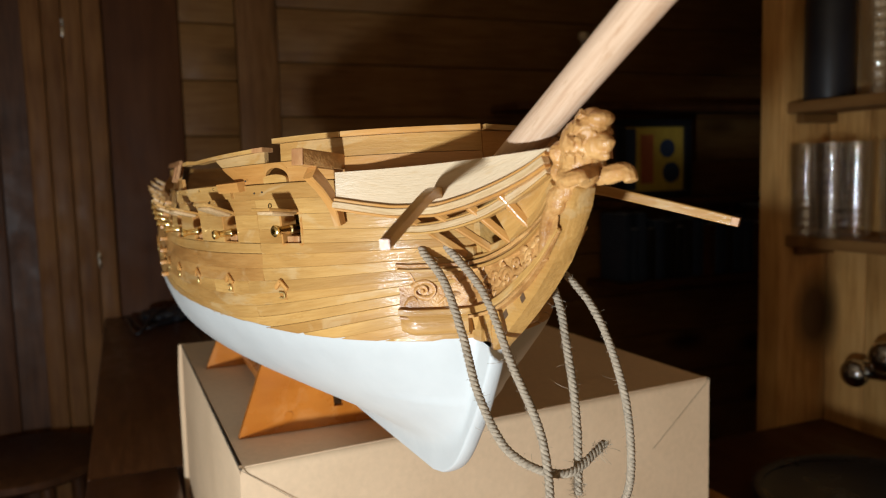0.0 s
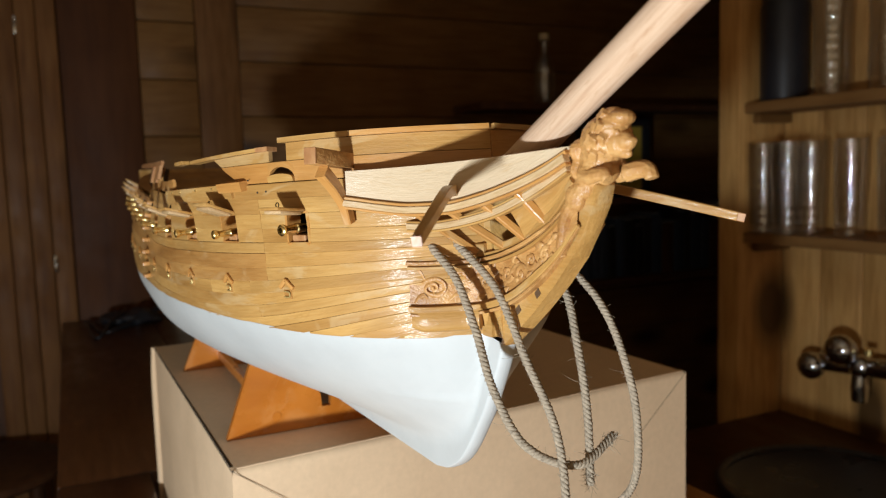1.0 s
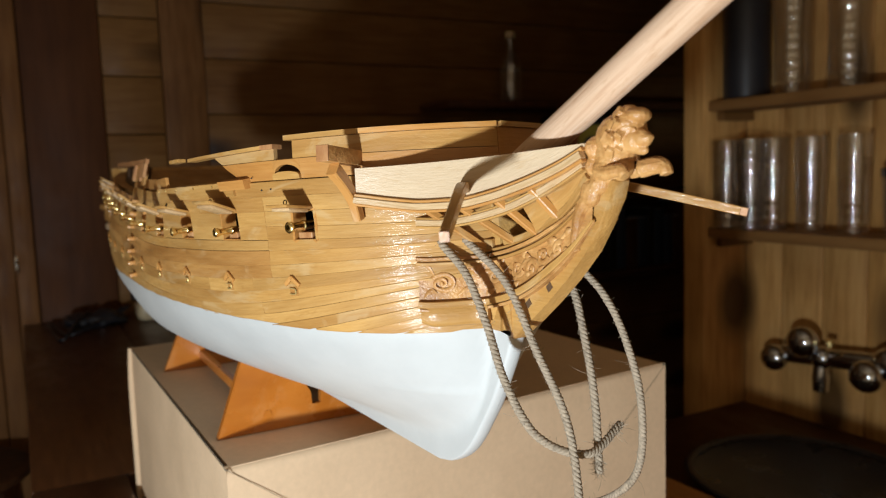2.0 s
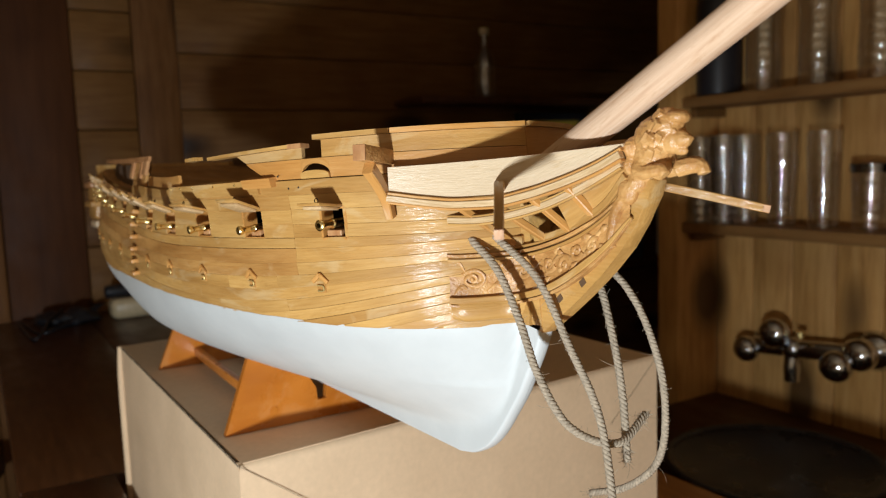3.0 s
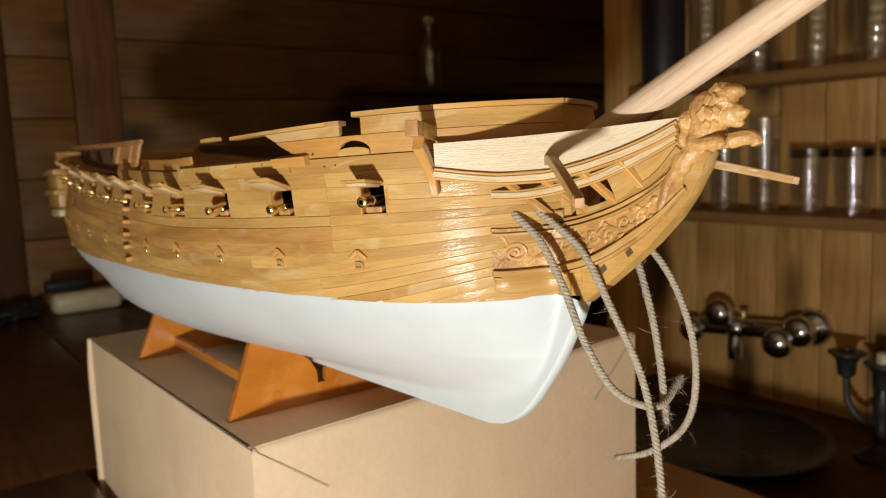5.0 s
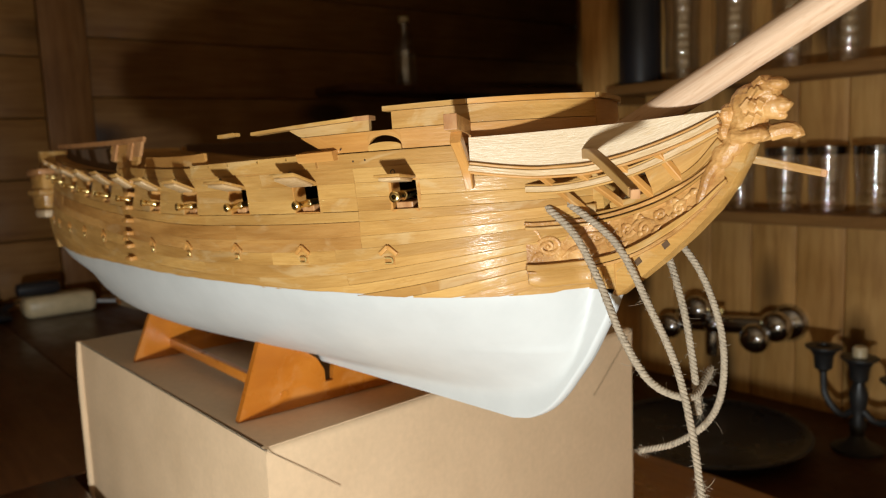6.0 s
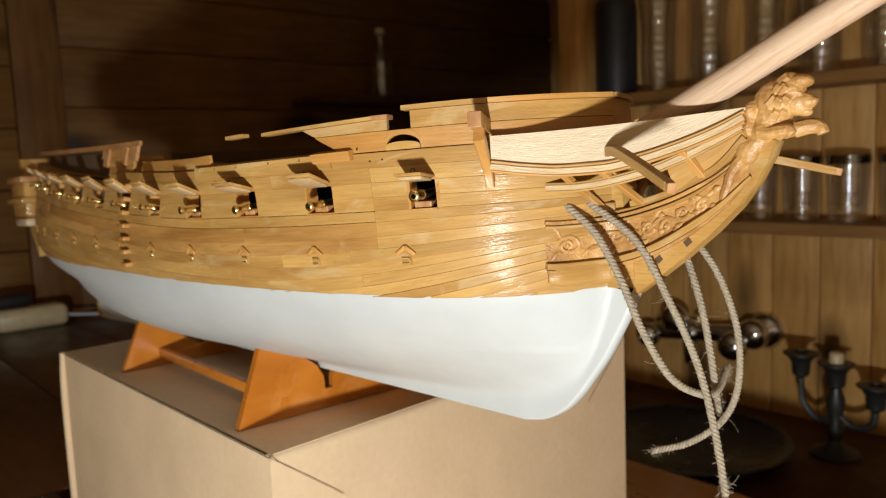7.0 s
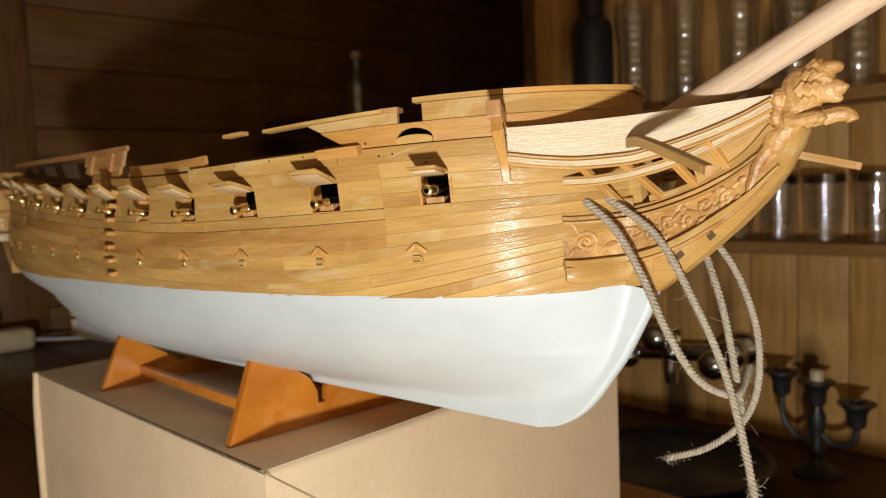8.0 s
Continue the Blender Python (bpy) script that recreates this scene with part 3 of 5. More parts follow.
# quarterdeck bulwark, planked at its fore end only, with square timbers
deck_rail = bulwark(-0.46, -0.0745, quarter(1.2120), quarter(1.2156), 0.0005, ENDGRAIN, "quarterdeck_rail", n=40)
for k in range(3):
    bulwark(-0.166 + 0.012 * (2 - k), -0.088, quarter(1.1910 + 0.0070 * k), quarter(1.1978 + 0.0070 * k), -0.0022, WALE, "quarterdeck_plank", deck_rail, 16)
for x in (-0.108, -0.150):
    bulwark(x - 0.0050, x + 0.0050, quarter(1.1985), quarter(1.2119), -0.0004, ENDGRAIN, "timber_head", deck_rail, 3)
bulwark(-0.092, -0.0765, quarter(1.2010), quarter(1.2119), 0.0008, ENDGRAIN, "rail_end_block", deck_rail, 3, label="reddish unvarnished end block")
# quarter gallery
bm = blank()
box(bm, (-0.515, -0.100, 1.166), (-0.455, -0.085, 1.208), 0.005)
box(bm, (-0.520, -0.104, 1.182), (-0.452, -0.084, 1.189), 0.002)
gallery = part("quarter_gallery", bm, PLANK, ship, "small stern gallery of varnished wood", 35)
bm = blank()
box(bm, (-0.518, -0.103, 1.206), (-0.452, -0.084, 1.213), 0.002)
part("gallery_roof", bm, ENDGRAIN, gallery, "", 35)
bm = blank()
box(bm, (-0.508, -0.100, 1.156), (-0.458, -0.086, 1.1655), 0.003)
part("gallery_foot", bm, BARE, gallery, "pale unvarnished foot", 35)
bm = blank()
plate(bm, [(-0.475, 1.12), (-0.50, 1.15), (-0.525, 1.235), (-0.515, 1.235), (-0.47, 1.15)], -0.086, 0.086)
part("transom", bm, PLANK, ship)
# boarding steps
for i in range(7):
    z = 1.1255 + 0.0095 * i
    x = -0.080
    n = normal(x, z)
    m = Matrix.Translation(on_hull(x, z + 0.004, 0.0008)) @ Matrix((Vector((0, 0, 1)).cross(n).normalized(), n.cross(Vector((0, 0, 1)).cross(n).normalized()), n)).transposed().to_4x4()
    bm = blank()
    box(bm, (-0.0062, -0.0015, -0.001), (0.0062, 0.0015, 0.0048), 0.0005, m)
    part("boarding_step", bm, ORANGEWOOD, ship, "", 35)

# ---- forecastle bulwark with its fairlead and capping ----
def flat(z):
    return lambda x: z


def eyebrow(x):
    return 1.1945 + 0.0052 * math.sqrt(max(1 - ((x - 0.2125) / 0.0085) ** 2, 0))


def lipped(x):
    return 1.1945 + 0.0020 * math.sqrt(max(1 - ((x - 0.2125) / 0.0085) ** 2, 0))


castle = bulwark(0.221, 0.28296, flat(1.1925), flat(1.2022), -0.0004, ORANGEWOOD, "forecastle_bulwark", n=60)
bulwark(0.162, 0.204, lambda x: 1.1925 + max(0, (0.178 - x)) * 0.6, flat(1.2022), -0.0004, ORANGEWOOD, "bulwark_plank", castle)
bulwark(0.204, 0.221, eyebrow, flat(1.2022), -0.0004, ORANGEWOOD, "bulwark_plank", castle, 60)
bulwark(0.204, 0.221, flat(1.1925), lipped, 0.0012, PLANK, "fairlead_sill", castle, 40, label="pale half-round fairlead sill")
bulwark(0.2175, 0.28296, flat(1.2025), flat(1.2110), -0.0004, PLANK, "bulwark_plank", castle, 60)
bulwark(0.154, 0.2055, lambda x: 1.2025 + max(0, (0.162 - x)) * 0.5, lambda x: 1.2068 + 0.0012 * (x - 0.15) / 0.055, -0.0004, PLANK, "bulwark_plank", castle)
bulwark(0.2140, 0.2502, flat(1.2112), flat(1.2136), 0.0016, PLANK, "cap_rail", castle, 20, thick=0.0058)
bulwark(0.2506, 0.28297, flat(1.2112), flat(1.2136), 0.0016, ORANGEWOOD, "cap_rail", castle, 60, thick=0.0058)
bulwark(0.124, 0.198, lambda x: 1.2070 + 0.0012 * (x - 0.15) / 0.055, lambda x: 1.2088 + 0.0012 * (x - 0.15) / 0.055, 0.0016, PLANK, "cap_rail", castle, 20, thick=0.0058)
bulwark(0.198, 0.2070, lambda x: 1.2078, lambda x: 1.2100, 0.0018, ENDGRAIN, "cap_rail_end", castle, 6, thick=0.0062, label="reddish end of the cap rail")
bulwark(0.088, 0.106, flat(1.2075), flat(1.2095), 0.001, PLANK, "cap_rail", castle, 6, thick=0.005)
# bulwark insides, given a dark colour in place of the shade there
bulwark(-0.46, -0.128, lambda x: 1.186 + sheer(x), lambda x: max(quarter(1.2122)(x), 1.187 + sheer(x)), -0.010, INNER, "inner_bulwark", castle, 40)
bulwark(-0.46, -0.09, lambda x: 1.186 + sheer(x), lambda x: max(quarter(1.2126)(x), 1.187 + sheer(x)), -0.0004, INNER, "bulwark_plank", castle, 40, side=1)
bulwark(0.128, 0.28296, flat(1.1925), flat(1.2110), -0.0004, ORANGEWOOD, "bulwark_plank", castle, 60, side=1)
bulwark(0.128, 0.28296, flat(1.2112), flat(1.2136), 0.0016, PLANK, "cap_rail", castle, 60, side=1, thick=0.0058)
bm = blank()
rows = [[bm.verts.new((spread(x, 1.19), sd * max(half(spread(x, 1.19), 1.19) - 0.004, 0.0), 1.187 + sheer(x))) for sd in (-1, 1)] for x in COLUMNS[:-2]]
for a, b in zip(rows, rows[1:]):
    bm.faces.new((a[0], b[0], b[1], a[1]))
part("upper_deck", bm, WALE, ship, "dark unlit deck inside the bulwarks")

# ---- cathead and its knee (and their pair on the far side) ----
for side in (-1, 1):
    m = Matrix.Scale(-side, 4, (0, 1, 0))
    out = Vector((0.0210, -0.0280, 0.0022)).normalized()
    s = out.cross(Vector((0, 0, 1))).normalized()
    rot = Matrix((s, out, s.cross(out))).transposed().to_4x4()
    bm = blank()
    base = m @ Matrix.Translation((0.2425, -0.052, 1.1995)) @ rot
    box(bm, (-0.0030, -0.004, -0.0035), (0.0030, 0.0345, 0.0035), 0.0004, base)
    cathead = part("cathead", bm, CARVED, ship, "short square timber jutting from the bow", 35)
    bm = blank()
    box(bm, (-0.0031, 0.0343, -0.0036), (0.0031, 0.0351, 0.0036), 0.0003, base)
    part("end_cap", bm, ENDGRAIN, cathead, "reddish end grain")
    bm = blank()
    line = curve3([m @ Vector(p) for p in ((0.2592, -0.0738, 1.1950), (0.2545, -0.0672, 1.1885), (0.2512, -0.0615, 1.1800), (0.2500, -0.0590, 1.1715))], 6)
    sweep(bm, line, rect(0.0042, 0.0052, 0.0005), up=m.to_3x3() @ Vector((0.6, -0.8, 0)), scale=lambda u: 1.25 - 0.3 * u)
    part("cathead_knee", bm, ORANGEWOOD, cathead, "", 35)

# ---- the head: knee, boards, rails, carving ----
bm = blank()
plate(bm, [(0.2905, 1.1140), (0.304, 1.1235), (0.318, 1.1335), (0.332, 1.1445), (0.3445, 1.1560), (0.3535, 1.1665), (0.3595, 1.1770), (0.3625, 1.1835), (0.3575, 1.1860),
            (0.350, 1.1770), (0.338, 1.1690), (0.322, 1.1625), (0.30, 1.1575), (0.281, 1.1560), (0.272, 1.140), (0.272, 1.1172)], -0.0040, 0.0040)
bmesh.ops.bevel(bm, geom=bm.edges[:], offset=0.0007, segments=1, affect="EDGES")
knee = part("head_knee", bm, PLANK, ship, "curved wooden knee under the figurehead", 35)
# dark blocks through the knee, coloured as the shade in its two holes
for x, z in ((0.3200, 1.1405), (0.3043, 1.1320)):
    bm = blank()
    box(bm, (-0.0019, -0.0043, -0.0014), (0.0019, 0.0043, 0.0014), 0, Matrix.Translation((x, 0, z)) @ Matrix.Rotation(radians(-38), 4, "Y"))
    part("bobstay_hole", bm, INNER, knee)


def plan(x):
    """Side of the head, from the bow's planking to the knee."""
    return lerp([(0.2535, 0.0612), (0.262, 0.0520), (0.275, 0.0425), (0.30, 0.0290), (0.325, 0.0185), (0.345, 0.0110), (0.354, 0.0085)], x)


def cheek(x):
    inner = half(x, 1.143) + 0.0006 if x < 0.2775 else 0
    return max(inner, lerp([(0.2590, 0.0395), (0.2625, 0.0330), (0.2665, 0.0262), (0.2715, 0.0185), (0.2765, 0.0115), (0.283, 0.0066), (0.30, 0.0050), (0.37, 0.0044)], x))


TOPZ = [(0.2535, 1.1950), (0.30, 1.1958), (0.352, 1.1978)]
LOWZ = [(0.2535, 1.1838), (0.265, 1.1812), (0.28, 1.1795), (0.295, 1.1797), (0.31, 1.1822), (0.325, 1.1862), (0.34, 1.1915), (0.352, 1.1968)]
UP = [(0.2590, 1.1520), (0.2665, 1.1508), (0.276, 1.1510), (0.29, 1.1530), (0.305, 1.1565), (0.322, 1.1620), (0.338, 1.1700), (0.350, 1.1790)]
DOWN = [(0.2590, 1.1318), (0.2665, 1.1305), (0.276, 1.1308), (0.29, 1.1335), (0.305, 1.1385), (0.322, 1.1470), (0.338, 1.1570), (0.352, 1.1690)]
for side in (-1, 1):
    bm = blank()
    rings = []
    for i in range(41):
        x = 0.2535 + 0.0985 * i / 40
        y = plan(x)
        rings.append([bm.verts.new((x, side * (y + d), z)) for d, z in ((0, lerp(LOWZ, x)), (0, lerp(TOPZ, x)), (-0.0026, lerp(TOPZ, x)), (-0.0026, lerp(LOWZ, x)))])
    for p, q in zip(rings, rings[1:]):
        for k in range(4):
            bm.faces.new((p[k], p[(k + 1) % 4], q[(k + 1) % 4], q[k]))
    bm.faces.new(rings[0][::-1]), bm.faces.new(rings[-1])
    along(bm, rings)
    board = part("head_board", bm, BARE, ship, "pale bare wooden board along the head", 35)
    for drop, hgt, proud, m_ in ((0.0008, 0.0013, 0.0018, ORANGEWOOD), (0.0030, 0.0028, 0.0026, PALE), (0.0051, 0.0012, 0.0018, ORANGEWOOD)):
        bm = blank()
        pts = [Vector((x, side * (plan(x) + proud - 0.0015), lerp(LOWZ, x) - drop)) for x in [0.2535 + 0.0985 * i / 40 for i in range(41)]]
        sweep(bm, pts, rect(0.0034, hgt, 0.0003))
        part("head_moulding", bm, m_, board, "", 35)
    # lower head rail, in three layers
    rail = [(0.2650, 0.0360, 1.1690), (0.2800, 0.0300, 1.1688), (0.2960, 0.0235, 1.1708), (0.3140, 0.0165, 1.1752), (0.3330, 0.0110, 1.1825), (0.3500, 0.0075, 1.1905)]
    lower = None
    for dz, hgt, wid, m_ in ((0.0, 0.0026, 0.0042, PALE), (0.0019, 0.0010, 0.0036, PLANK), (-0.0019, 0.0010, 0.0036, PLANK)):
        bm = blank()
        sweep(bm, curve3([(x, side * y, z + dz) for x, y, z in rail], 7), rect(wid, hgt, 0.0003))
        lower = part("head_rail", bm, m_, lower or ship, "", 35) if lower is None else (part("rail_moulding", bm, m_, lower, "", 35), lower)[1]
    # board that closes the head forward, between the lower rail and the cheek
    bm = blank()
    rings = []
    path_ = curve3([(x, y, z) for x, y, z in rail], 7)
    for p in [q for q in path_ if q.x > 0.3150]:
        foot_ = Vector((p.x, side * (cheek(p.x) + 0.0006), lerp(UP, p.x) - 0.0005))
        top_r = Vector((p.x, side * (p.y - 0.0016), p.z - 0.0008))
        rings.append([bm.verts.new(v) for v in (foot_, foot_.lerp(top_r, 0.5) + Vector((0, side * -0.0006, 0)), top_r, top_r - Vector((0, side * 0.0014, 0)), foot_ - Vector((0, side * 0.0014, 0)))])
    for p, q in zip(rings, rings[1:]):
        for k in range(5):
            bm.faces.new((p[k], p[(k + 1) % 5], q[(k + 1) % 5], q[k]))
    bm.faces.new(rings[0][::-1]), bm.faces.new(rings[-1])
    along(bm, rings)
    part("head_filler", bm, PLANK, ship, "", 35)
    # a further thin rail close under the carving's top
    bm = blank()
    sweep(bm, curve3([(x, side * (cheek(x) + 0.0012), z) for x, z in ((0.292, 1.1590), (0.305, 1.1612), (0.322, 1.1668), (0.338, 1.1745), (0.350, 1.1855))], 6), rect(0.0028, 0.0030, 0.0004))
    part("head_rail", bm, PLANK, ship, "", 35)
    # struts
    for x, dx in ((0.276, 0.003), (0.292, 0.006), (0.309, 0.006), (0.325, 0.005)):
        bm = blank()
        top = Vector((x, side * (plan(x) - 0.0025), lerp(LOWZ, x) - 0.003))
        bot = Vector((x + dx, side * (cheek(x + dx) + 0.0008), lerp([(0.28, 1.156), (0.31, 1.1615), (0.335, 1.172)], x + dx)))
        sweep(bm, [top, (top + bot) / 2, bot], rect(0.0032, 0.0036, 0.0004), up=(1, 0, 0))
        part("head_timber", bm, ORANGEWOOD, ship, "", 35)
    # cheeks: two moulded bars with the carved board between them
    for table, parts_ in ((UP, ((0.0010, 0.0016, 0.0030, CARVED), (-0.0012, 0.0013, 0.0022, PLANK), (0.0032, 0.0014, 0.0014, PLANK))), (DOWN, ((0.0, 0.0030, 0.0026, PLANK), (-0.0026, 0.0014, 0.0016, CARVED)))):
        for dz, hgt, out_, m_ in parts_:
            bm = blank()
            xs = [0.2628 + (table[-1][0] - 0.2628) * (i / 44) for i in range(45)]
            sweep(bm, [Vector((x, side * (cheek(x) + out_ * 0.5), lerp(table, x) + dz * (1 - 0.8 * max(0, (x - 0.325) / 0.03)))) for x in xs], rect(0.0022 + out_, hgt, 0.0003), scale=lambda u: 1.0 if u < 0.72 else 1 - 0.75 * (u - 0.72) / 0.28)
            part("cheek", bm, m_, ship, "", 35)
    bm = blank()
    rows = []
    for i in range(73):
        x = 0.2628 + 0.0882 * i / 72
        a, b = lerp(DOWN, x) + 0.001, lerp(UP, x) - 0.001
        row = []
        for j in range(13):
            v = j / 12
            wob = noise.noise(Vector((x * 170, v * 3.2, 3.0)))
            row.append(bm.verts.new((x, side * (cheek(x) + 0.0008 + 0.0006 * wob), a + (b - a) * v)))
        rows.append(row)
    for p, q in zip(rows, rows[1:]):
        for j in range(12):
            bm.faces.new((p[j], q[j], q[j + 1], p[j + 1]))
    trail = part("trail_board", bm, CARVED, ship, "carved wooden board with scrolls and leaves", 60)
    # a running vine in low relief: wavy stem, volutes with buds, pointed leaves, and a rosette at its foot

    def relief(x, v, lift=0.0010):
        """A point on the carved board, v from -1 at its lower to 1 at its upper edge."""
        lo_, hi_ = lerp(DOWN, x) + 0.0012, lerp(UP, x) - 0.0012
        return Vector((x, side * (cheek(x) + lift), lo_ + (hi_ - lo_) * (0.5 + 0.5 * v)))

    band = [(p * 0.00105, q * 0.00060) for p, q in ring(1.0, 8)]
    bm = blank()
    sweep(bm, [relief(0.2760 + 0.062 * q / 60, 0.42 * math.sin(q / 60 * 14.2 + 0.6)) for q in range(61)], band, up=(0, 1, 0), scale=lambda u: 1.1 - 0.3 * u)
    part("vine_stem", bm, CARVED, trail, "", 60)
    for k, (xc, turn, size) in enumerate(((0.2835, -1, 0.0036), (0.2915, 1, 0.0038), (0.3005, -1, 0.0042), (0.3100, 1, 0.0040), (0.3190, -1, 0.0042), (0.3290, 1, 0.0038))):
        bm = blank()
        c_ = relief(xc, -0.18 * turn)
        volute = []
        for j in range(30):
            a = 0.5 * turn + turn * j / 29 * 2.3 * math.pi
            r = size * (1.0 - 0.80 * (j / 29) ** 0.8)
            x = c_.x + r * 1.05 * math.cos(a)
            volute.append(Vector((x, side * (cheek(x) + 0.0011), c_.z + 0.9 * r * math.sin(a) + 0.35 * (x - c_.x))))
        sweep(bm, volute, band, up=(0, 1, 0), scale=lambda u: 1.15 - 0.45 * u)
        bmesh.ops.create_uvsphere(bm, u_segments=10, v_segments=6, radius=0.0010, matrix=Matrix.LocRotScale((c_.x, side * (cheek(c_.x) + 0.0011), c_.z), None, (1.1, 0.7, 1.0)))
        for q, (dx, dv, lean_) in enumerate(((-0.0042, 0.62, 0.5), (0.0035, -0.70, -0.3), (0.0052, 0.30, 1.0))):
            leaf = [relief(xc + dx + 0.0040 * w, turn * (dv + 0.30 * lean_ * w - 0.25 * w * w), 0.0009 + 0.0006 * math.sin(3 * w)) for w in (0, 0.25, 0.5, 0.75, 1.0)]
            sweep(bm, leaf, [(p * 0.0015, q_ * 0.00065) for p, q_ in ring(1.0, 8)], up=(0, 1, 0), scale=lambda u: 0.12 + 0.95 * math.sin(math.pi * min(0.10 + 0.90 * u, 1)) * (1 - 0.3 * u))
        part("volute", bm, CARVED, trail, "", 60)
    bm = blank()
    c_ = relief(0.2686, -0.05)
    curl = []
    for q in range(36):
        a = 2.6 - q / 35 * 3.3 * math.pi
        r = 0.0046 * (1 - 0.80 * q / 35)
        x = c_.x + 0.66 * r * math.cos(a)
        curl.append(Vector((x, side * (cheek(x) + 0.0009 + 0.0007 * q / 35), c_.z + r * math.sin(a))))
    sweep(bm, curl, [(p * 0.0013, q * 0.0007) for p, q in ring(1.0, 8)], up=(0, 1, 0), scale=lambda u: 1.1 - 0.35 * u)
    bmesh.ops.create_uvsphere(bm, u_segments=10, v_segments=6, radius=0.0012, matrix=Matrix.LocRotScale((c_.x, side * (cheek(c_.x) + 0.0014), c_.z), None, (0.8, 0.7, 1.0)))
    for x0_, v0_, x1_, v1_ in ((0.2640, 0.80, 0.2668, 0.35), (0.2640, -0.82, 0.2672, -0.55), (0.2712, 0.70, 0.2770, 0.10), (0.2716, -0.72, 0.2765, -0.30), (0.2722, 0.10, 0.2760, 0.80)):
        leaf = [relief(x0_ + (x1_ - x0_) * w, v0_ + (v1_ - v0_) * w + 0.25 * math.sin(math.pi * w), 0.0009) for w in [j / 6 for j in range(7)]]
        sweep(bm, leaf, [(p * 0.0014, q * 0.0007) for p, q in ring(1.0, 8)], up=(0, 1, 0), scale=lambda u: 0.2 + 0.9 * math.sin(math.pi * (0.08 + 0.86 * u)))
    part("rosette", bm, CARVED, trail, "", 60)
    # filling piece at the foot of the stem
    if side < 0:
        bm = blank()
        rings = []
        for x in [0.2660 + 0.0245 * i / 18 for i in range(19)]:
            foot = max(half(x, 1.1178) + 0.0011 if x < 0.276 else 0, 0.0043)
            rings.append([bm.verts.new((x, s_ * w_, z_)) for s_, w_, z_ in ((-1, foot, 1.1176), (1, foot, 1.1176), (1, cheek(x) - 0.0003, 1.1315), (-1, cheek(x) - 0.0003, 1.1315))])
        for p, q in zip(rings, rings[1:]):
            for k in range(4):
                bm.faces.new((p[k], p[(k + 1) % 4], q[(k + 1) % 4], q[k]))
        bm.faces.new(rings[0][::-1]), bm.faces.new(rings[-1])
        along(bm, rings)
        part("stem_filler", bm, PLANK, ship, "", 35)
    # bolster under the cheeks
    bm = blank()
    sweep(bm, [Vector((x, side * (cheek(x) + 0.0006), 1.1252 + 0.03 * (x - 0.26))) for x in [0.2630 + 0.0165 * i / 20 for i in range(21)]], rect(0.0046, 0.0106, 0.0015), scale=lambda u: 1.0 if u > 0.25 else 0.55 + 0.45 * math.sin(math.pi * u / 0.5))
    part("hawse_bolster", bm, PLANK, ship, "", 60)
    # hawse holes: black ring, and a black disc as the darkness within
    for x, y, z in ((0.2690, 0.0270, 1.1598), (0.2742, 0.0172, 1.1612)):
        n = Vector((0.78, side * 0.62, -0.05))
        at = Matrix.Translation((x - 0.0004, side * (y - 0.0002), z + 0.0004)) @ n.to_track_quat('Z', 'Y').to_matrix().to_4x4()
        bm = blank()
        lathe(bm, [(0.0024, 0.0004), (0.0033, 0.0006), (0.0033, 0.0012), (0.0024, 0.0012)], 18, at, cap=False)
        lathe(bm, [(0.0029, 0.0004), (0.0029, 0.0007)], 18, at)
        part("hawse_hole", bm, BLACK, ship)
    # pad that carries the hawse holes
    bm = blank()
    sweep(bm, [Vector((x, side * (cheek(x) + 0.0004), 1.1562 + 0.03 * (x - 0.26))) for x in [0.2655 + 0.0175 * i / 14 for i in range(15)]], rect(0.0026, 0.0062, 0.0006))
    part("hawse_pad", bm, PLANK, ship, "", 60)
    # bumkin: square arm reaching forward and out
    bm = blank()
    arm = curve3([(0.2945, side * 0.0270, 1.1838), (0.3030, side * 0.0337, 1.1838), (0.3120, side * 0.0404, 1.1822), (0.3340, side * 0.0563, 1.1752), (0.3545, side * 0.0714, 1.1682)], 7)
    sweep(bm, arm, rect(0.0040, 0.0042, 0.0003), scale=lambda u: 1.12 - 0.22 * u)
    bumkin = part("bumkin", bm, PLANK, ship, "square curved wooden arm at the bow", 35)
    bm = blank()
    sweep(bm, [arm[-1] + (arm[-1] - arm[-2]).normalized() * d for d in (0.0001, 0.0016, 0.0030)], rect(0.0034, 0.0036, 0.0003))
    part("arm_tip", bm, ENDGRAIN, bumkin, "stepped tip with reddish end grain", 35)

# ---- bowsprit ----
ax = Vector((math.cos(radians(24.6)) * math.cos(radians(-2.85)), math.sin(radians(-2.85)) * math.cos(radians(24.6)), math.sin(radians(24.6))))
p0 = Vector((0.34, -0.0018, 1.2150))
back = TILTED.inverted()
bm = blank()
spar = [back @ (p0 + ax * d) for d in (-0.055, -0.03, 0.0, 0.05, 0.1, 0.2, 0.33, 0.45)]
sweep(bm, spar, ring(0.0068, 28), scale=lambda u: 1.04 - 0.16 * u)
part("bowsprit", bm, SPAR, ship, "round planed wooden spar without finish", 50)
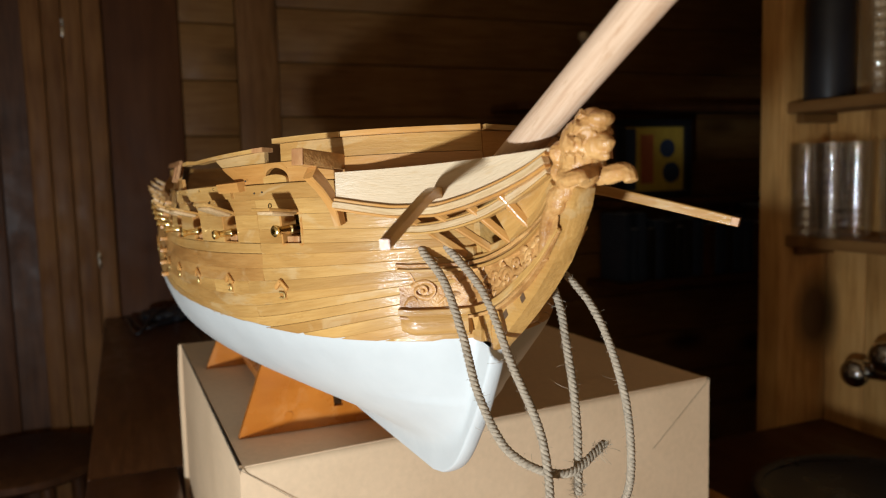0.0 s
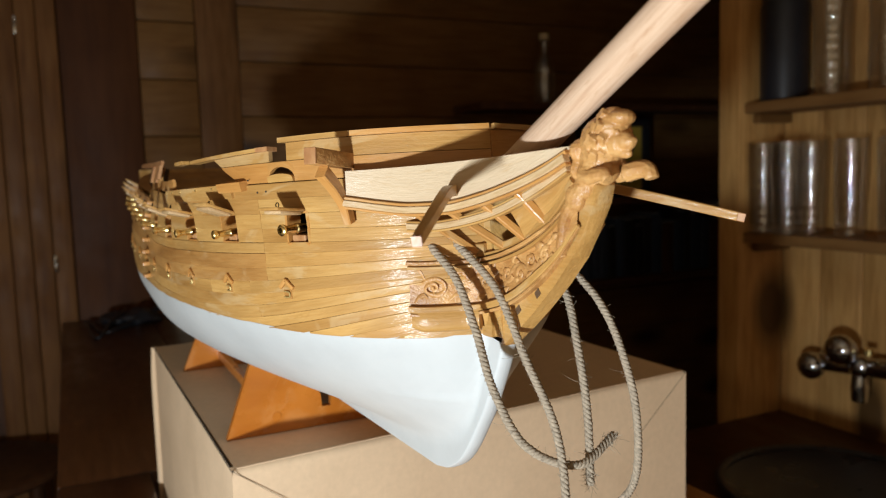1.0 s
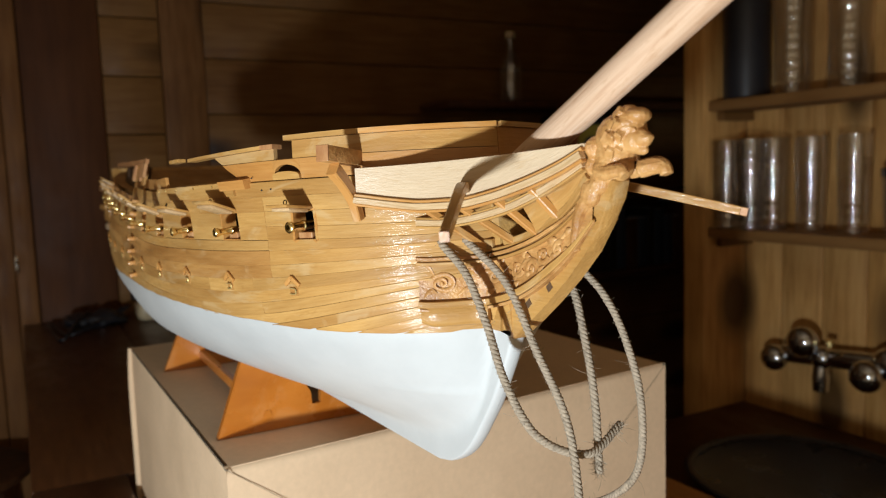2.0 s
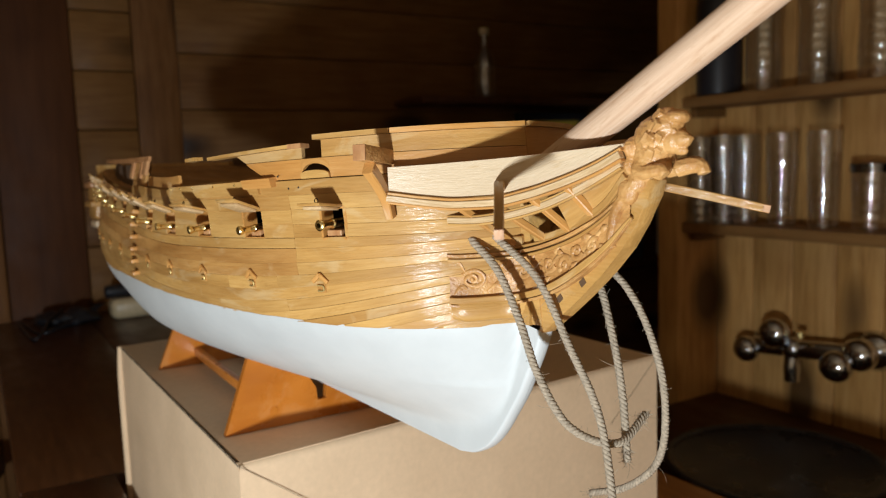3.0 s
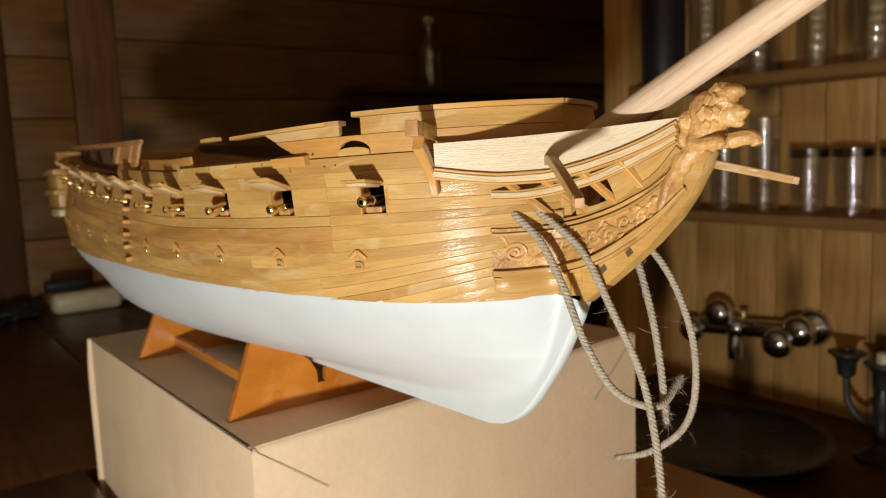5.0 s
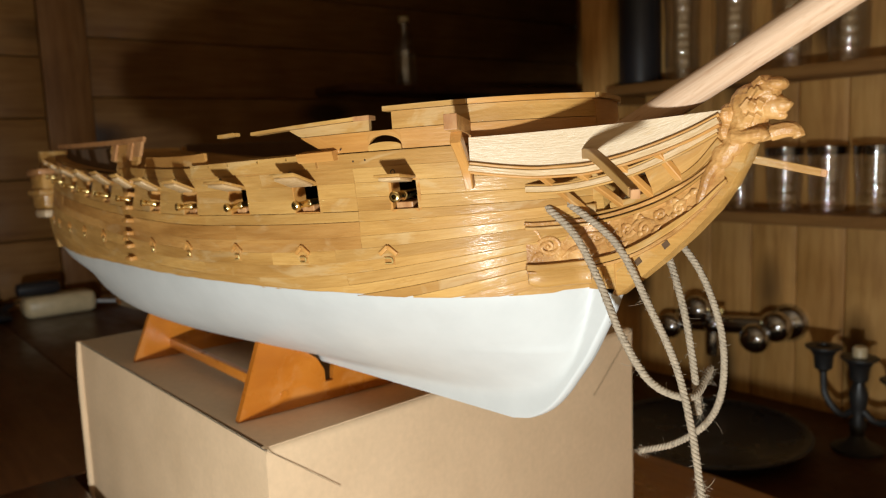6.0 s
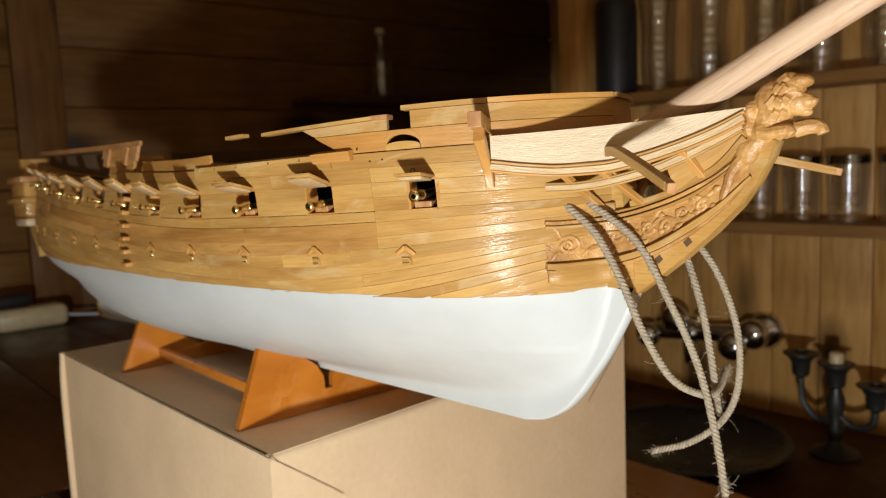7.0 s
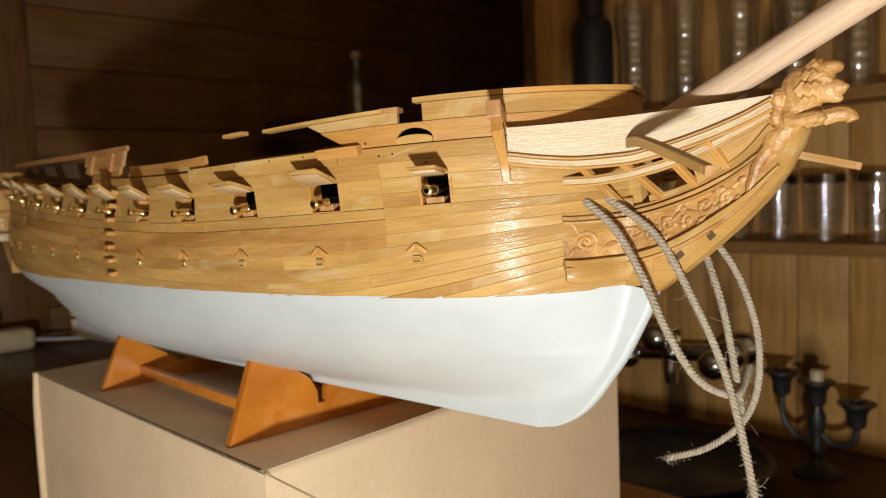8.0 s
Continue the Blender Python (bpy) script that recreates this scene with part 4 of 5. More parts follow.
# ---- figurehead: a carved lion, one mesh ----
bm = blank()
LUMPS = [  # x, y, z, radius, stretch x, stretch y, pitch
    (0.3608, 0, 1.1972, 0.0090, 1.0, 0.92, 0), (0.3660, 0, 1.2012, 0.0068, 1.05, 0.98, 0), (0.3585, 0, 1.1915, 0.0078, 1.0, 0.95, 0), (0.3570, 0, 1.1868, 0.0066, 1.0, 0.9, 0),
    (0.3716, 0, 1.2046, 0.0029, 1.7, 1.7, 10), (0.3668, 0, 1.2052, 0.0036, 1.4, 1.15, 8), (0.3688, 0, 1.1964, 0.0050, 1.25, 0.95, 5), (0.3722, 0, 1.1966, 0.0034, 1.6, 1.1, 14), (0.3768, 0, 1.1962, 0.0013, 0.9, 1.5, 0),
    (0.3720, 0, 1.1929, 0.0018, 2.2, 1.25, 8), (0.3605, 0, 1.1880, 0.0052, 1.2, 1.0, 0), (0.3540, 0, 1.1905, 0.0062, 1.0, 0.95, 0), (0.3528, 0, 1.1945, 0.0052, 0.9, 1.75, 0), (0.3515, 0, 1.1890, 0.0048, 0.9, 1.7, 0)]
LEG_LINES = []
for s in (-1, 1):
    LUMPS += [(0.3502, s * 0.0052, 1.1790, 0.0056, 0.9, 0.62, 25), (0.3708, s * 0.0028, 1.1998, 0.0014, 1.7, 0.9, 20), (0.3664, s * 0.0045, 1.1972, 0.0020, 1.0, 0.6, 0), (0.3575, s * 0.0052, 1.1872, 0.0040, 1.3, 0.7, 0), (0.3540, s * 0.0040, 1.1830, 0.0048, 1.0, 0.7, 0)]
    LEG_LINES += [([(0.3545, s * 0.0042, 1.1835), (0.3510, s * 0.0048, 1.1785), (0.3462, s * 0.0054, 1.1745), (0.3428, s * 0.0052, 1.1698), (0.3408, s * 0.0048, 1.1650), (0.3388, s * 0.0046, 1.1600), (0.3400, s * 0.0046, 1.1562)], 0.0036, 0.5),
                  ([(0.3560, s * 0.0056, 1.1868), (0.3605, s * 0.0064, 1.1862), (0.3650, s * 0.0066, 1.1866), (0.3682, s * 0.0062, 1.1868)], 0.0029, 0.25)]
LEG_LINES += [([(0.3650, -0.0054, 1.1868), (0.3685, -0.0058, 1.1866), (0.3702, -0.0058, 1.1848)], 0.0025, 0.15),
              ([(0.3655, 0.0062, 1.1868), (0.3695, 0.0072, 1.1876), (0.3732, 0.0082, 1.1877), (0.3752, 0.0086, 1.1868), (0.3760, 0.0086, 1.1846)], 0.0034, 0.25)]
for pts, r, thin in LEG_LINES:
    sweep(bm, curve3(pts, 4), ring(r, 9), up=(0, 1, 0), scale=lambda u: 1 - thin * u)
for x, y, z, r, kx, ky, tip in LUMPS:
    bmesh.ops.create_uvsphere(bm, u_segments=14, v_segments=9, radius=r, matrix=Matrix.LocRotScale((x, y, z), Euler((0, radians(tip), 0)), (kx, ky, 1)))
rl = random.Random(3)
for row in range(6):  # rows of broad cut tufts of the mane, swept back and down
    for q in range(8):
        a = (-0.28 + 1.56 * (q + 0.5 * (row % 2)) / 7.5) * math.pi
        b = row / 5
        if row < 2 and math.sin(a) > 0.75:
            continue
        centre, r = Vector((0.3668 - 0.0105 * b, 0, 1.2010 - 0.0110 * b)), 0.0058 + 0.0022 * math.sin(math.pi * min(b + 0.15, 1)) - 0.0010 * b
        o = Vector((-0.10 * math.sin(a), 0.86 * math.cos(a), 0.95 * math.sin(a))).normalized()
        d = Vector((-0.70, 0.10 * math.cos(a), -0.66 + 0.25 * math.sin(a))).normalized()
        d = (d - o * d.dot(o) * 0.8 + Vector((0, rl.uniform(-0.2, 0.2), rl.uniform(-0.15, 0.15)))).normalized()
        k_ = rl.uniform(0.85, 1.2)
        side_ = o.cross(d).normalized()
        turn_ = Matrix((d, side_, d.cross(side_).normalized())).transposed().to_quaternion()
        bmesh.ops.create_cube(bm, size=0.0027 * k_, matrix=Matrix.LocRotScale(centre + o * r * 0.97, turn_ @ Euler((rl.uniform(-0.5, 0.5), 0.18, 0)).to_quaternion(), (1.6, 0.95, 0.8)))
for v in bm.verts:  # the head is carried a little higher than the body's line
    lift_ = min(max((v.co.z - 1.186) / 0.010, 0), 1)
    v.co.z += 0.0016 * lift_ * lift_ * (3 - 2 * lift_)
lion = part("figurehead", bm, CARVED, ship, "carved and varnished wooden lion figurehead", 80)
rm = lion.modifiers.new("carve", "REMESH")
rm.mode, rm.voxel_size, rm.use_smooth_shade = "VOXEL", 0.00024, True
clouds = bpy.data.textures.new("chisel", "VORONOI")
clouds.noise_scale = 0.0034
cut = lion.modifiers.new("chisel", "DISPLACE")
cut.texture, cut.strength, cut.mid_level = clouds, -0.00024, 0.4

# ---- anchor ropes hanging from the hawse holes ----
def rope(path, radius, seed, label):
    top = thing("anchor_rope", path[0], label, "rope", group="ropes hanging from the bow")
    line = curve3(path, 34)
    dist = [0.0]
    for a, b in zip(line, line[1:]):
        dist.append(dist[-1] + (b - a).length)
    up = Vector((1, 0, 0))
    sides = []
    for i in range(len(line)):  # carry the frame along without twist
        t = (line[min(i + 1, len(line) - 1)] - line[max(i - 1, 0)]).normalized()
        s = (sides[-1] if sides else up.cross(t)).copy()
        sides.append((s - t * s.dot(t)).normalized())
    for k in range(3):
        bm = blank()
        strand = []
        for i, p in enumerate(line):
            t = (line[min(i + 1, len(line) - 1)] - line[max(i - 1, 0)]).normalized()
            s = sides[i]
            w = s.cross(t)
            a = 2 * math.pi * (dist[i] / 0.0062 + k / 3 + 0.12 * noise.noise(Vector((dist[i] * 40, seed, 0.5))))
            j = radius * (0.50 + 0.10 * noise.noise(Vector((dist[i] * 120, k, seed))))
            strand.append(p + s * math.cos(a) * j + w * math.sin(a) * j)
        sweep(bm, strand, ring(radius * 0.58, 7), up=(0.2, 0.97, 0.1) if abs((path[-1][1] - path[0][1])) < 0.03 else (0.97, 0.1, 0.2))
        part("strand", bm, HEMP, top, "", 60)
    bm = blank()
    rr = random.Random(seed)
    for i in range(520):
        j = rr.choice((rr.randrange(len(line)), len(line) - 1 - rr.randrange(8), rr.randrange(len(line))))
        d = Vector((rr.uniform(-1, 1), rr.uniform(-1, 1), rr.uniform(-0.9, 0.5))).normalized()
        e = Vector((rr.uniform(-1, 1), rr.uniform(-1, 1), rr.uniform(-1, 1))).normalized()
        n = rr.uniform(0.0006, 0.0020) * (3.0 if rr.random() < 0.05 else 1)
        p = line[j] + d * radius * 0.7
        sweep(bm, [p, p + d * n * 0.4 + e * n * 0.20, p + d * n * 0.65 + e * n * 0.6, p + d * n * 0.75 + e * n * 1.05], ring(0.00007, 3), up=d.cross(e))
    part("loose_fibre", bm, HEMP, top, "fine loose hemp fibres", kind="stuff")
    return top


rope([(0.2610, -0.0185, 1.1600), (0.269, -0.0275, 1.1598), (0.2813, -0.0225, 1.1466), (0.2932, -0.0195, 1.125), (0.3042, -0.0172, 1.1), (0.3144, -0.0081, 1.0777), (0.3215, 0.0132, 1.068), (0.3164, 0.0365, 1.0757)], 0.00185, 1, "grey hemp rope curling up at its cut end")
rope([(0.2660, -0.0105, 1.1612), (0.274, -0.0175, 1.161), (0.2957, -0.0105, 1.1428), (0.3102, -0.0049, 1.1138), (0.319, 0.0036, 1.0846), (0.3283, 0.0022, 1.0566), (0.3383, -0.0048, 1.0283)], 0.00185, 2, "grey hemp rope hanging almost straight down")
rope([(0.2705, 0.0155, 1.162), (0.274, 0.0175, 1.161), (0.2953, 0.0244, 1.1409), (0.3077, 0.0237, 1.1139), (0.3144, 0.0236, 1.085), (0.3207, 0.0199, 1.0577)], 0.00185, 3, "short grey hemp rope with a frayed end")
rope([(0.2655, 0.0245, 1.1605), (0.269, 0.0275, 1.1598), (0.3002, 0.0397, 1.1343), (0.3143, 0.0467, 1.0998), (0.3149, 0.051, 1.0663), (0.3049, 0.0543, 1.0418), (0.2865, 0.0516, 1.0247), (0.2643, 0.048, 1.0147)], 0.00185, 4, "grey hemp rope bent aside at its lower end")

# ---- display stand ----
stand = thing("display_stand", (-0.12, 0, 0.9955), "orange stained plywood cradle stand on the cardboard box", "stand")
for x in (0.0, -0.24):
    lift = 0.0085 if x < -0.1 else 0.0
    side_ = [(0.0785, 0.9955)] + [(0.0572 - 0.0525 * u, 1.0550 - lift - 0.0335 * (0.5 * u + 0.5 * (1 - math.sqrt(1 - u * u)) if x > -0.1 else u)) for u in [i / 10 for i in range(11)]] + [(0.0042, 1.0195 - lift), (0.0036, 1.0105)]
    bm = blank()
    outline = [(-y, z) for y, z in side_] + [(y, z) for y, z in reversed(side_)]
    tops = outline[1:-1]
    foot = [(-0.0785 + 0.157 * i / (len(tops) - 1), 0.9955) for i in range(len(tops))]
    faces = [[[bm.verts.new((xx, y, z)) for y, z in line] for line in (tops, foot)] for xx in (x, x - 0.006)]
    for i in range(len(tops) - 1):
        for k in range(2):
            (t_, f_) = faces[k]
            bm.faces.new((t_[i], t_[i + 1], f_[i + 1], f_[i]))
        for k in range(2):
            bm.faces.new((faces[0][k][i], faces[0][k][i + 1], faces[1][k][i + 1], faces[1][k][i]))
    for i in (0, -1):
        bm.faces.new((faces[0][0][i], faces[0][1][i], faces[1][1][i], faces[1][0][i]))
    cradle = part("cradle_plate", bm, STANDWOOD, stand)
    for y in (-0.040, 0.040):
        bm = blank()
        lathe(bm, [(0.0034, 0), (0.0034, 0.0004)], 16, Matrix.Translation((x + 0.0001, y, 1.0085)) @ Matrix.Rotation(radians(90), 4, "Y"))
        part("wood_plug", bm, STANDWOOD, cradle, "pale filled screw hole")
for y in (-0.040, 0.040):
    bm = blank()
    box(bm, (-0.24, y - 0.003, 1.0040), (-0.006, y + 0.003, 1.0130), 0.0007)
    part("spacer_bar", bm, STANDWOOD, stand, "", 35)

# ---- cardboard box ----
carton = thing("cardboard_box", (-0.19, 0.13, 0.7303), "closed brown cardboard box standing on the table", "box")
NEAR, LEFT, RIGHT = Vector((0.0605, -0.0865, 0)), Vector((-0.3840, -0.0942, 0)), Vector((0.0270, 0.3500, 0))
FAR = LEFT + RIGHT - NEAR
corner = (NEAR, RIGHT, FAR, LEFT)
mid = (NEAR + FAR) / 2
Z0, Z1 = 0.7303, 0.9945


def shift(c, d):
    return c + (c - mid).normalized() * d


for i, name in enumerate(("front_panel", "end_panel", "back_panel", "side_panel")):
    a, b = corner[i], corner[(i + 1) % 4]
    bm = blank()
    out = (b - a).cross(Vector((0, 0, 1))).normalized()
    rows = []
    for v in range(9):
        z = Z0 + (Z1 - Z0) * v / 8
        row = []
        for u in range(17):
            p = a.lerp(b, u / 16)
            bulge = 0.0016 * math.sin(math.pi * u / 16) * math.sin(math.pi * v / 8) + 0.0005 * noise.noise(Vector((u * 0.5, v * 0.6, i * 7)))
            edge = min(u, 16 - u, 1) * min(8 - v, 1)
            row.append(bm.verts.new(Vector((p.x, p.y, z)) + out * bulge * edge))
        rows.append(row)
    if name == "front_panel":  # its top edge is folded over in a soft curve
        for v in rows[-1]:
            v.co.z -= 0.0050
        for k in range(1, 7):
            w = k / 6 * math.pi / 2
            rows.append([bm.verts.new(q.co + Vector((0, 0, 0.0058 * math.sin(w))) - out * 0.0058 * (1 - math.cos(w))) for q in rows[8]])
    for p, q in zip(rows, rows[1:]):
        for u in range(16):
            bm.faces.new((p[u], p[u + 1], q[u + 1], q[u]))
    part(name, bm, CARD, carton, "", 60)
bm = blank()
ins = [shift(c, -0.0016 if c not in (NEAR, RIGHT) else -0.0040) for c in corner]
top_ = [bm.verts.new((c.x, c.y, 0.9950)) for c in ins]
low_ = [bm.verts.new((c.x, c.y, 0.9925)) for c in ins]
bm.faces.new(top_)
for i in range(4):
    bm.faces.new((low_[i], low_[(i + 1) % 4], top_[(i + 1) % 4], top_[i]))
part("top_flap", bm, CARD, carton)
# thin dark bars round the flap, drawn as the shade in its gap
bm = blank()
rim = [Vector((shift(c, -0.0008).x, shift(c, -0.0008).y, 0.9938)) for c in corner]
for a, b in list(zip(rim, rim[1:] + rim[:1]))[1:]:
    sweep(bm, [a, (a + b) / 2, b], rect(0.0014, 0.0008))
part("flap_gap", bm, GAPSHADE, carton, "dark strip coloured as the shade in the gap round the flap")
for a, b, run in ((NEAR, RIGHT, 0.13), (RIGHT, NEAR, 0.16)):
    bm = blank()
    out = (RIGHT - NEAR).cross(Vector((0, 0, 1))).normalized()
    p, q = a + Vector((0, 0, Z1)), a.lerp(b, run) + Vector((0, 0, Z1 - 0.34 * run))
    sweep(bm, [p + out * 0.0004, (p + q) / 2 + out * 0.0014, q + out * 0.0018], rect(0.0004, 0.0004), up=out)
    part("fold_crease", bm, FOLD, carton, "thin dark diagonal fold")
bm = blank()
sweep(bm, curve3([Vector((LEFT.x - 0.0005, LEFT.y - 0.0005, Z0)), Vector((LEFT.x - 0.0012, LEFT.y - 0.001, 0.86)), Vector((LEFT.x - 0.0008, LEFT.y - 0.001, 0.95)), Vector((LEFT.x + 0.001, LEFT.y + 0.001, Z1 + 0.0004))], 6), ring(0.0042, 10), up=(1, 0, 0))
part("worn_corner", bm, CARD, carton)

# ---- round-ended table under the box, and the long side table behind it ----
table = thing("table", (0.0, 0.16, 0.73), "low orange-brown varnished wooden table with rounded corners", "table")
bm = blank()
outline = [(-0.46, 0.605), (-0.50, 0.55), (-0.50, -0.20), (-0.46, -0.250), (0.28, -0.250), (0.42, -0.20), (0.50, -0.07), (0.527, 0.133), (0.505, 0.33), (0.44, 0.462), (0.319, 0.555), (0.166, 0.604), (-0.02, 0.619)]
edge_ = curve3([(x, y, 0) for x, y in outline], 6)
rings = []
for d, z in ((0.004, 0.6840), (0.0, 0.6880), (0.0, 0.7260), (0.0012, 0.7285), (0.004, 0.7300)):
    rings.append([bm.verts.new((p.x - d * (1 if p.x > 0 else -1), p.y - d * (1 if p.y > 0.16 else -1), z)) for p in edge_])
for p, q in zip(rings, rings[1:]):
    for i in range(len(edge_)):
        bm.faces.new((p[i - 1], p[i], q[i], q[i - 1]))
bm.faces.new(rings[0][::-1]), bm.faces.new(rings[-1])
part("tabletop", bm, TABLE, table, "", 35)
for x in (-0.38, 0.30):
    for y in (-0.10, 0.42):
        bm = blank()
        lathe(bm, [(0.020, -0.17), (0.026, 0.2), (0.032, 0.64), (0.036, 0.6838)], 16, Matrix.Translation((x, y, 0)))
        part("table_leg", bm, TABLE, table, "", 40)
side_table = thing("side_table", (-1.08, 0.16, 0.83), "long dark red-brown wooden side table against the wall", "table")
for y0, y1, x1 in ((-0.210, 0.0, -0.425), (0.0004, 0.215, -0.425), (0.2154, 0.43, -0.425)):
    bm = blank()
    box(bm, (-1.645, y0, 0.790), (x1, y1, 0.830), 0.003)
    part("tabletop_board", bm, SIDEWOOD, side_table, "", 35)
bm = blank()
box(bm, (-0.4246, -0.210, 0.790), (0.04, -0.105, 0.830), 0.003)
part("tabletop_leaf", bm, SIDEWOOD, side_table, "", 35)
for x in (-1.55, -0.58):
    for y in (-0.15, 0.34):
        bm = blank()
        box(bm, (x - 0.035, y - 0.035, -0.17), (x + 0.035, y + 0.035, 0.7895), 0.004)
        part("table_leg", bm, DARKWOOD, side_table)
bm = blank()
box(bm, (-1.513, -0.162, 0.70), (-0.617, -0.137, 0.7895), 0.003)
part("apron", bm, DARKWOOD, side_table)

# ---- cabin shell ----
def shell(name, lo, hi, m, label):
    t = thing(name, [(a + b) / 2 for a, b in zip(lo, hi)], label, "wall" if "wall" in name else name, "structure")
    bm = blank()
    box(bm, lo, hi)
    part("backing", bm, m, t)
    return t


def board(parent, lo, hi, m, bev=0.004):
    bm = blank()
    box(bm, lo, hi, bev)
    part("board", bm, m, parent, "", 35)


north = shell("wall_north", (-1.75, -1.4, -0.17), (-1.668, 2.2, 2.2), DARKWOOD, "brown pine board wall in deep shade")
# level boards in pine with the deep shade coloured in
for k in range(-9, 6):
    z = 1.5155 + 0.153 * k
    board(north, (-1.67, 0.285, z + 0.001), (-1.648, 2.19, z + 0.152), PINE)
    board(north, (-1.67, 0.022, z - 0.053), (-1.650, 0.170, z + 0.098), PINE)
# post and planks in the pine whose colour already holds the shade
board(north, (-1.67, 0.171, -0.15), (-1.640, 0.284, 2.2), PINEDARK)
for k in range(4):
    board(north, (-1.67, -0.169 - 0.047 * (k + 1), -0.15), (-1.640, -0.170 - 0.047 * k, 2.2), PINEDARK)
for k in range(8):
    board(north, (-1.67, -0.425 - 0.12 * (k + 1), -0.15), (-1.655, -0.426 - 0.12 * k, 2.2), DARKWOOD)
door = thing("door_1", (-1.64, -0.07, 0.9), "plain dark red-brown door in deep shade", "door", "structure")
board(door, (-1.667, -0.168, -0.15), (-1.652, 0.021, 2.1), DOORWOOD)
for y, z in ((-0.262, 1.585), (-0.212, 0.985)):
    hook = thing("wall_hook", (-1.639, y, z), "small steel hook screwed to the pine boards", "hook", group="hooks on the boards")
    bm = blank()
    box(bm, (-1.6398, y - 0.004, z - 0.022), (-1.6370, y + 0.004, z + 0.022), 0.0012)
    plate_ = part("back_plate", bm, CHROME, hook, "", 40)
    bm = blank()
    sweep(bm, curve3([(-1.6370, y, z + 0.006), (-1.6300, y, z + 0.002), (-1.6240, y, z + 0.004), (-1.6220, y, z + 0.012)], 5), ring(0.0024, 8), up=(0, 1, 0))
    part("prong", bm, CHROME, hook, "", 60)

east = shell("wall_east", (-0.755, 1.352, -0.17), (1.6, 1.43, 2.2), DARKWOOD, "upright pine board wall behind the shelves")
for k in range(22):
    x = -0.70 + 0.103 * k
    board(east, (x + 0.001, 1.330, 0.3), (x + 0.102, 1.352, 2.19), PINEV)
board(east, (-0.767, 1.195, -0.15), (-0.703, 1.36, 2.2), PINEV)
shell("wall_alcove", (-1.66, 2.2, -0.17), (-0.70, 2.28, 2.2), PINEV, "pine wall of the dark alcove")
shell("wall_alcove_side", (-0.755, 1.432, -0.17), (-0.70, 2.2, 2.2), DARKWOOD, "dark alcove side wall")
# west and south walls and ceiling are unseen; added pale as reflectors
shell("wall_west", (-1.75, -1.48, -0.17), (1.68, -1.4, 2.2), BOUNCEPINE, "pine cabin wall behind the camera")
shell("wall_south", (1.6, -1.4, -0.17), (1.68, 1.43, 2.2), BOUNCEPINE, "pine cabin end wall")
shell("floor", (-1.75, -1.48, -0.24), (1.68, 2.28, -0.171), DARKWOOD, "dark wooden cabin floor")
shell("ceiling", (-1.75, -1.48, 2.2), (1.68, 2.28, 2.27), BOUNCEPINE, "pine cabin ceiling")

# ---- glass shelves on the east wall ----
for z in (1.035, 1.325):
    s = thing("wall_shelf", (0.3, 1.27, z), "plain pine shelf carrying drinking glasses", "shelf", group="glass shelves")
    bm = blank()
    box(bm, (-0.7015, 1.205, z - 0.024), (1.5, 1.329, z), 0.003)
    part("shelf_board", bm, SHELFWOOD, s, "", 35)
    for x in (-0.695, 0.3, 1.3):
        bm = blank()
        box(bm, (x, 1.225, z - 0.045), (x + 0.02, 1.329, z - 0.0245), 0.003)
        part("bracket", bm, PINE, s)


def tumbler(name, r, h, m, label, group, foot=0.018, rimmat=None, wavy=0.0):
    g = thing(name, (0, 0, 0), label, "glass", group=group)
    bm = blank()
    prof_out = [(r * 0.86 + 0.14 * r * min(u * 1.2, 1) + wavy * math.sin(u * 9) + 0.0005 * (1.25 - u) * math.sin(h * u * 320 + 3 * u * u) + 0.0002 * math.sin(h * u * 210), h * u) for u in [i / 90 for i in range(91)]]
    prof_in = [(a - 0.0026, z) for a, z in reversed(prof_out) if z > foot]
    lathe(bm, [(0.001, 0), *prof_out, *prof_in, (0.001, foot)], 22, cap=True)
    part("glass_body", bm, m, g, "", 50)
    if rimmat:
        bm = blank()
        rr_ = prof_out[-1][0]
        lathe(bm, [(rr_ - 0.004, h - 0.016), (rr_ + 0.0012, h - 0.016), (rr_ + 0.0012, h + 0.001), (rr_ - 0.004, h + 0.001), (rr_ - 0.004, h - 0.016)], 22, cap=False)
        part("rim_band", bm, rimmat, g, "coloured band round the rim", 50)
    return g


def set_out(proto, places):
    for i, p in enumerate(places):
        m = Matrix.Translation(place(*p)) @ Matrix.Rotation(0.9 * i, 4, "Z")
        if i == 0:
            proto.matrix_basis = m
        else:
            copy_thing(proto, m)


set_out(tumbler("tall_tumbler", 0.034, 0.200, GLASS, "tall clear straight glass on the lower shelf", "tall glasses"), [(-0.652, 1.275, 1.0352), (-0.572, 1.265, 1.0352), (-0.484, 1.272, 1.0352), (-0.385, 1.268, 1.0352), (-0.665, 1.226, 1.0352), (-0.595, 1.222, 1.0352)])
set_out(tumbler("short_tumbler", 0.038, 0.130, GLASS, "short clear glass with a dark rim", "short glasses", 0.022, SMOKE), [(-0.285, 1.268, 1.0352), (-0.198, 1.272, 1.0352), (-0.105, 1.266, 1.0352), (-0.012, 1.270, 1.0352), (0.082, 1.268, 1.0352), (0.175, 1.27, 1.0352)])
set_out(tumbler("beer_glass", 0.042, 0.250, GLASS, "tall clear beer glass with a wavy side", "beer glasses", 0.026, None, 0.0018), [(-0.530, 1.268, 1.3252), (-0.402, 1.268, 1.3252), (-0.277, 1.270, 1.3252)])
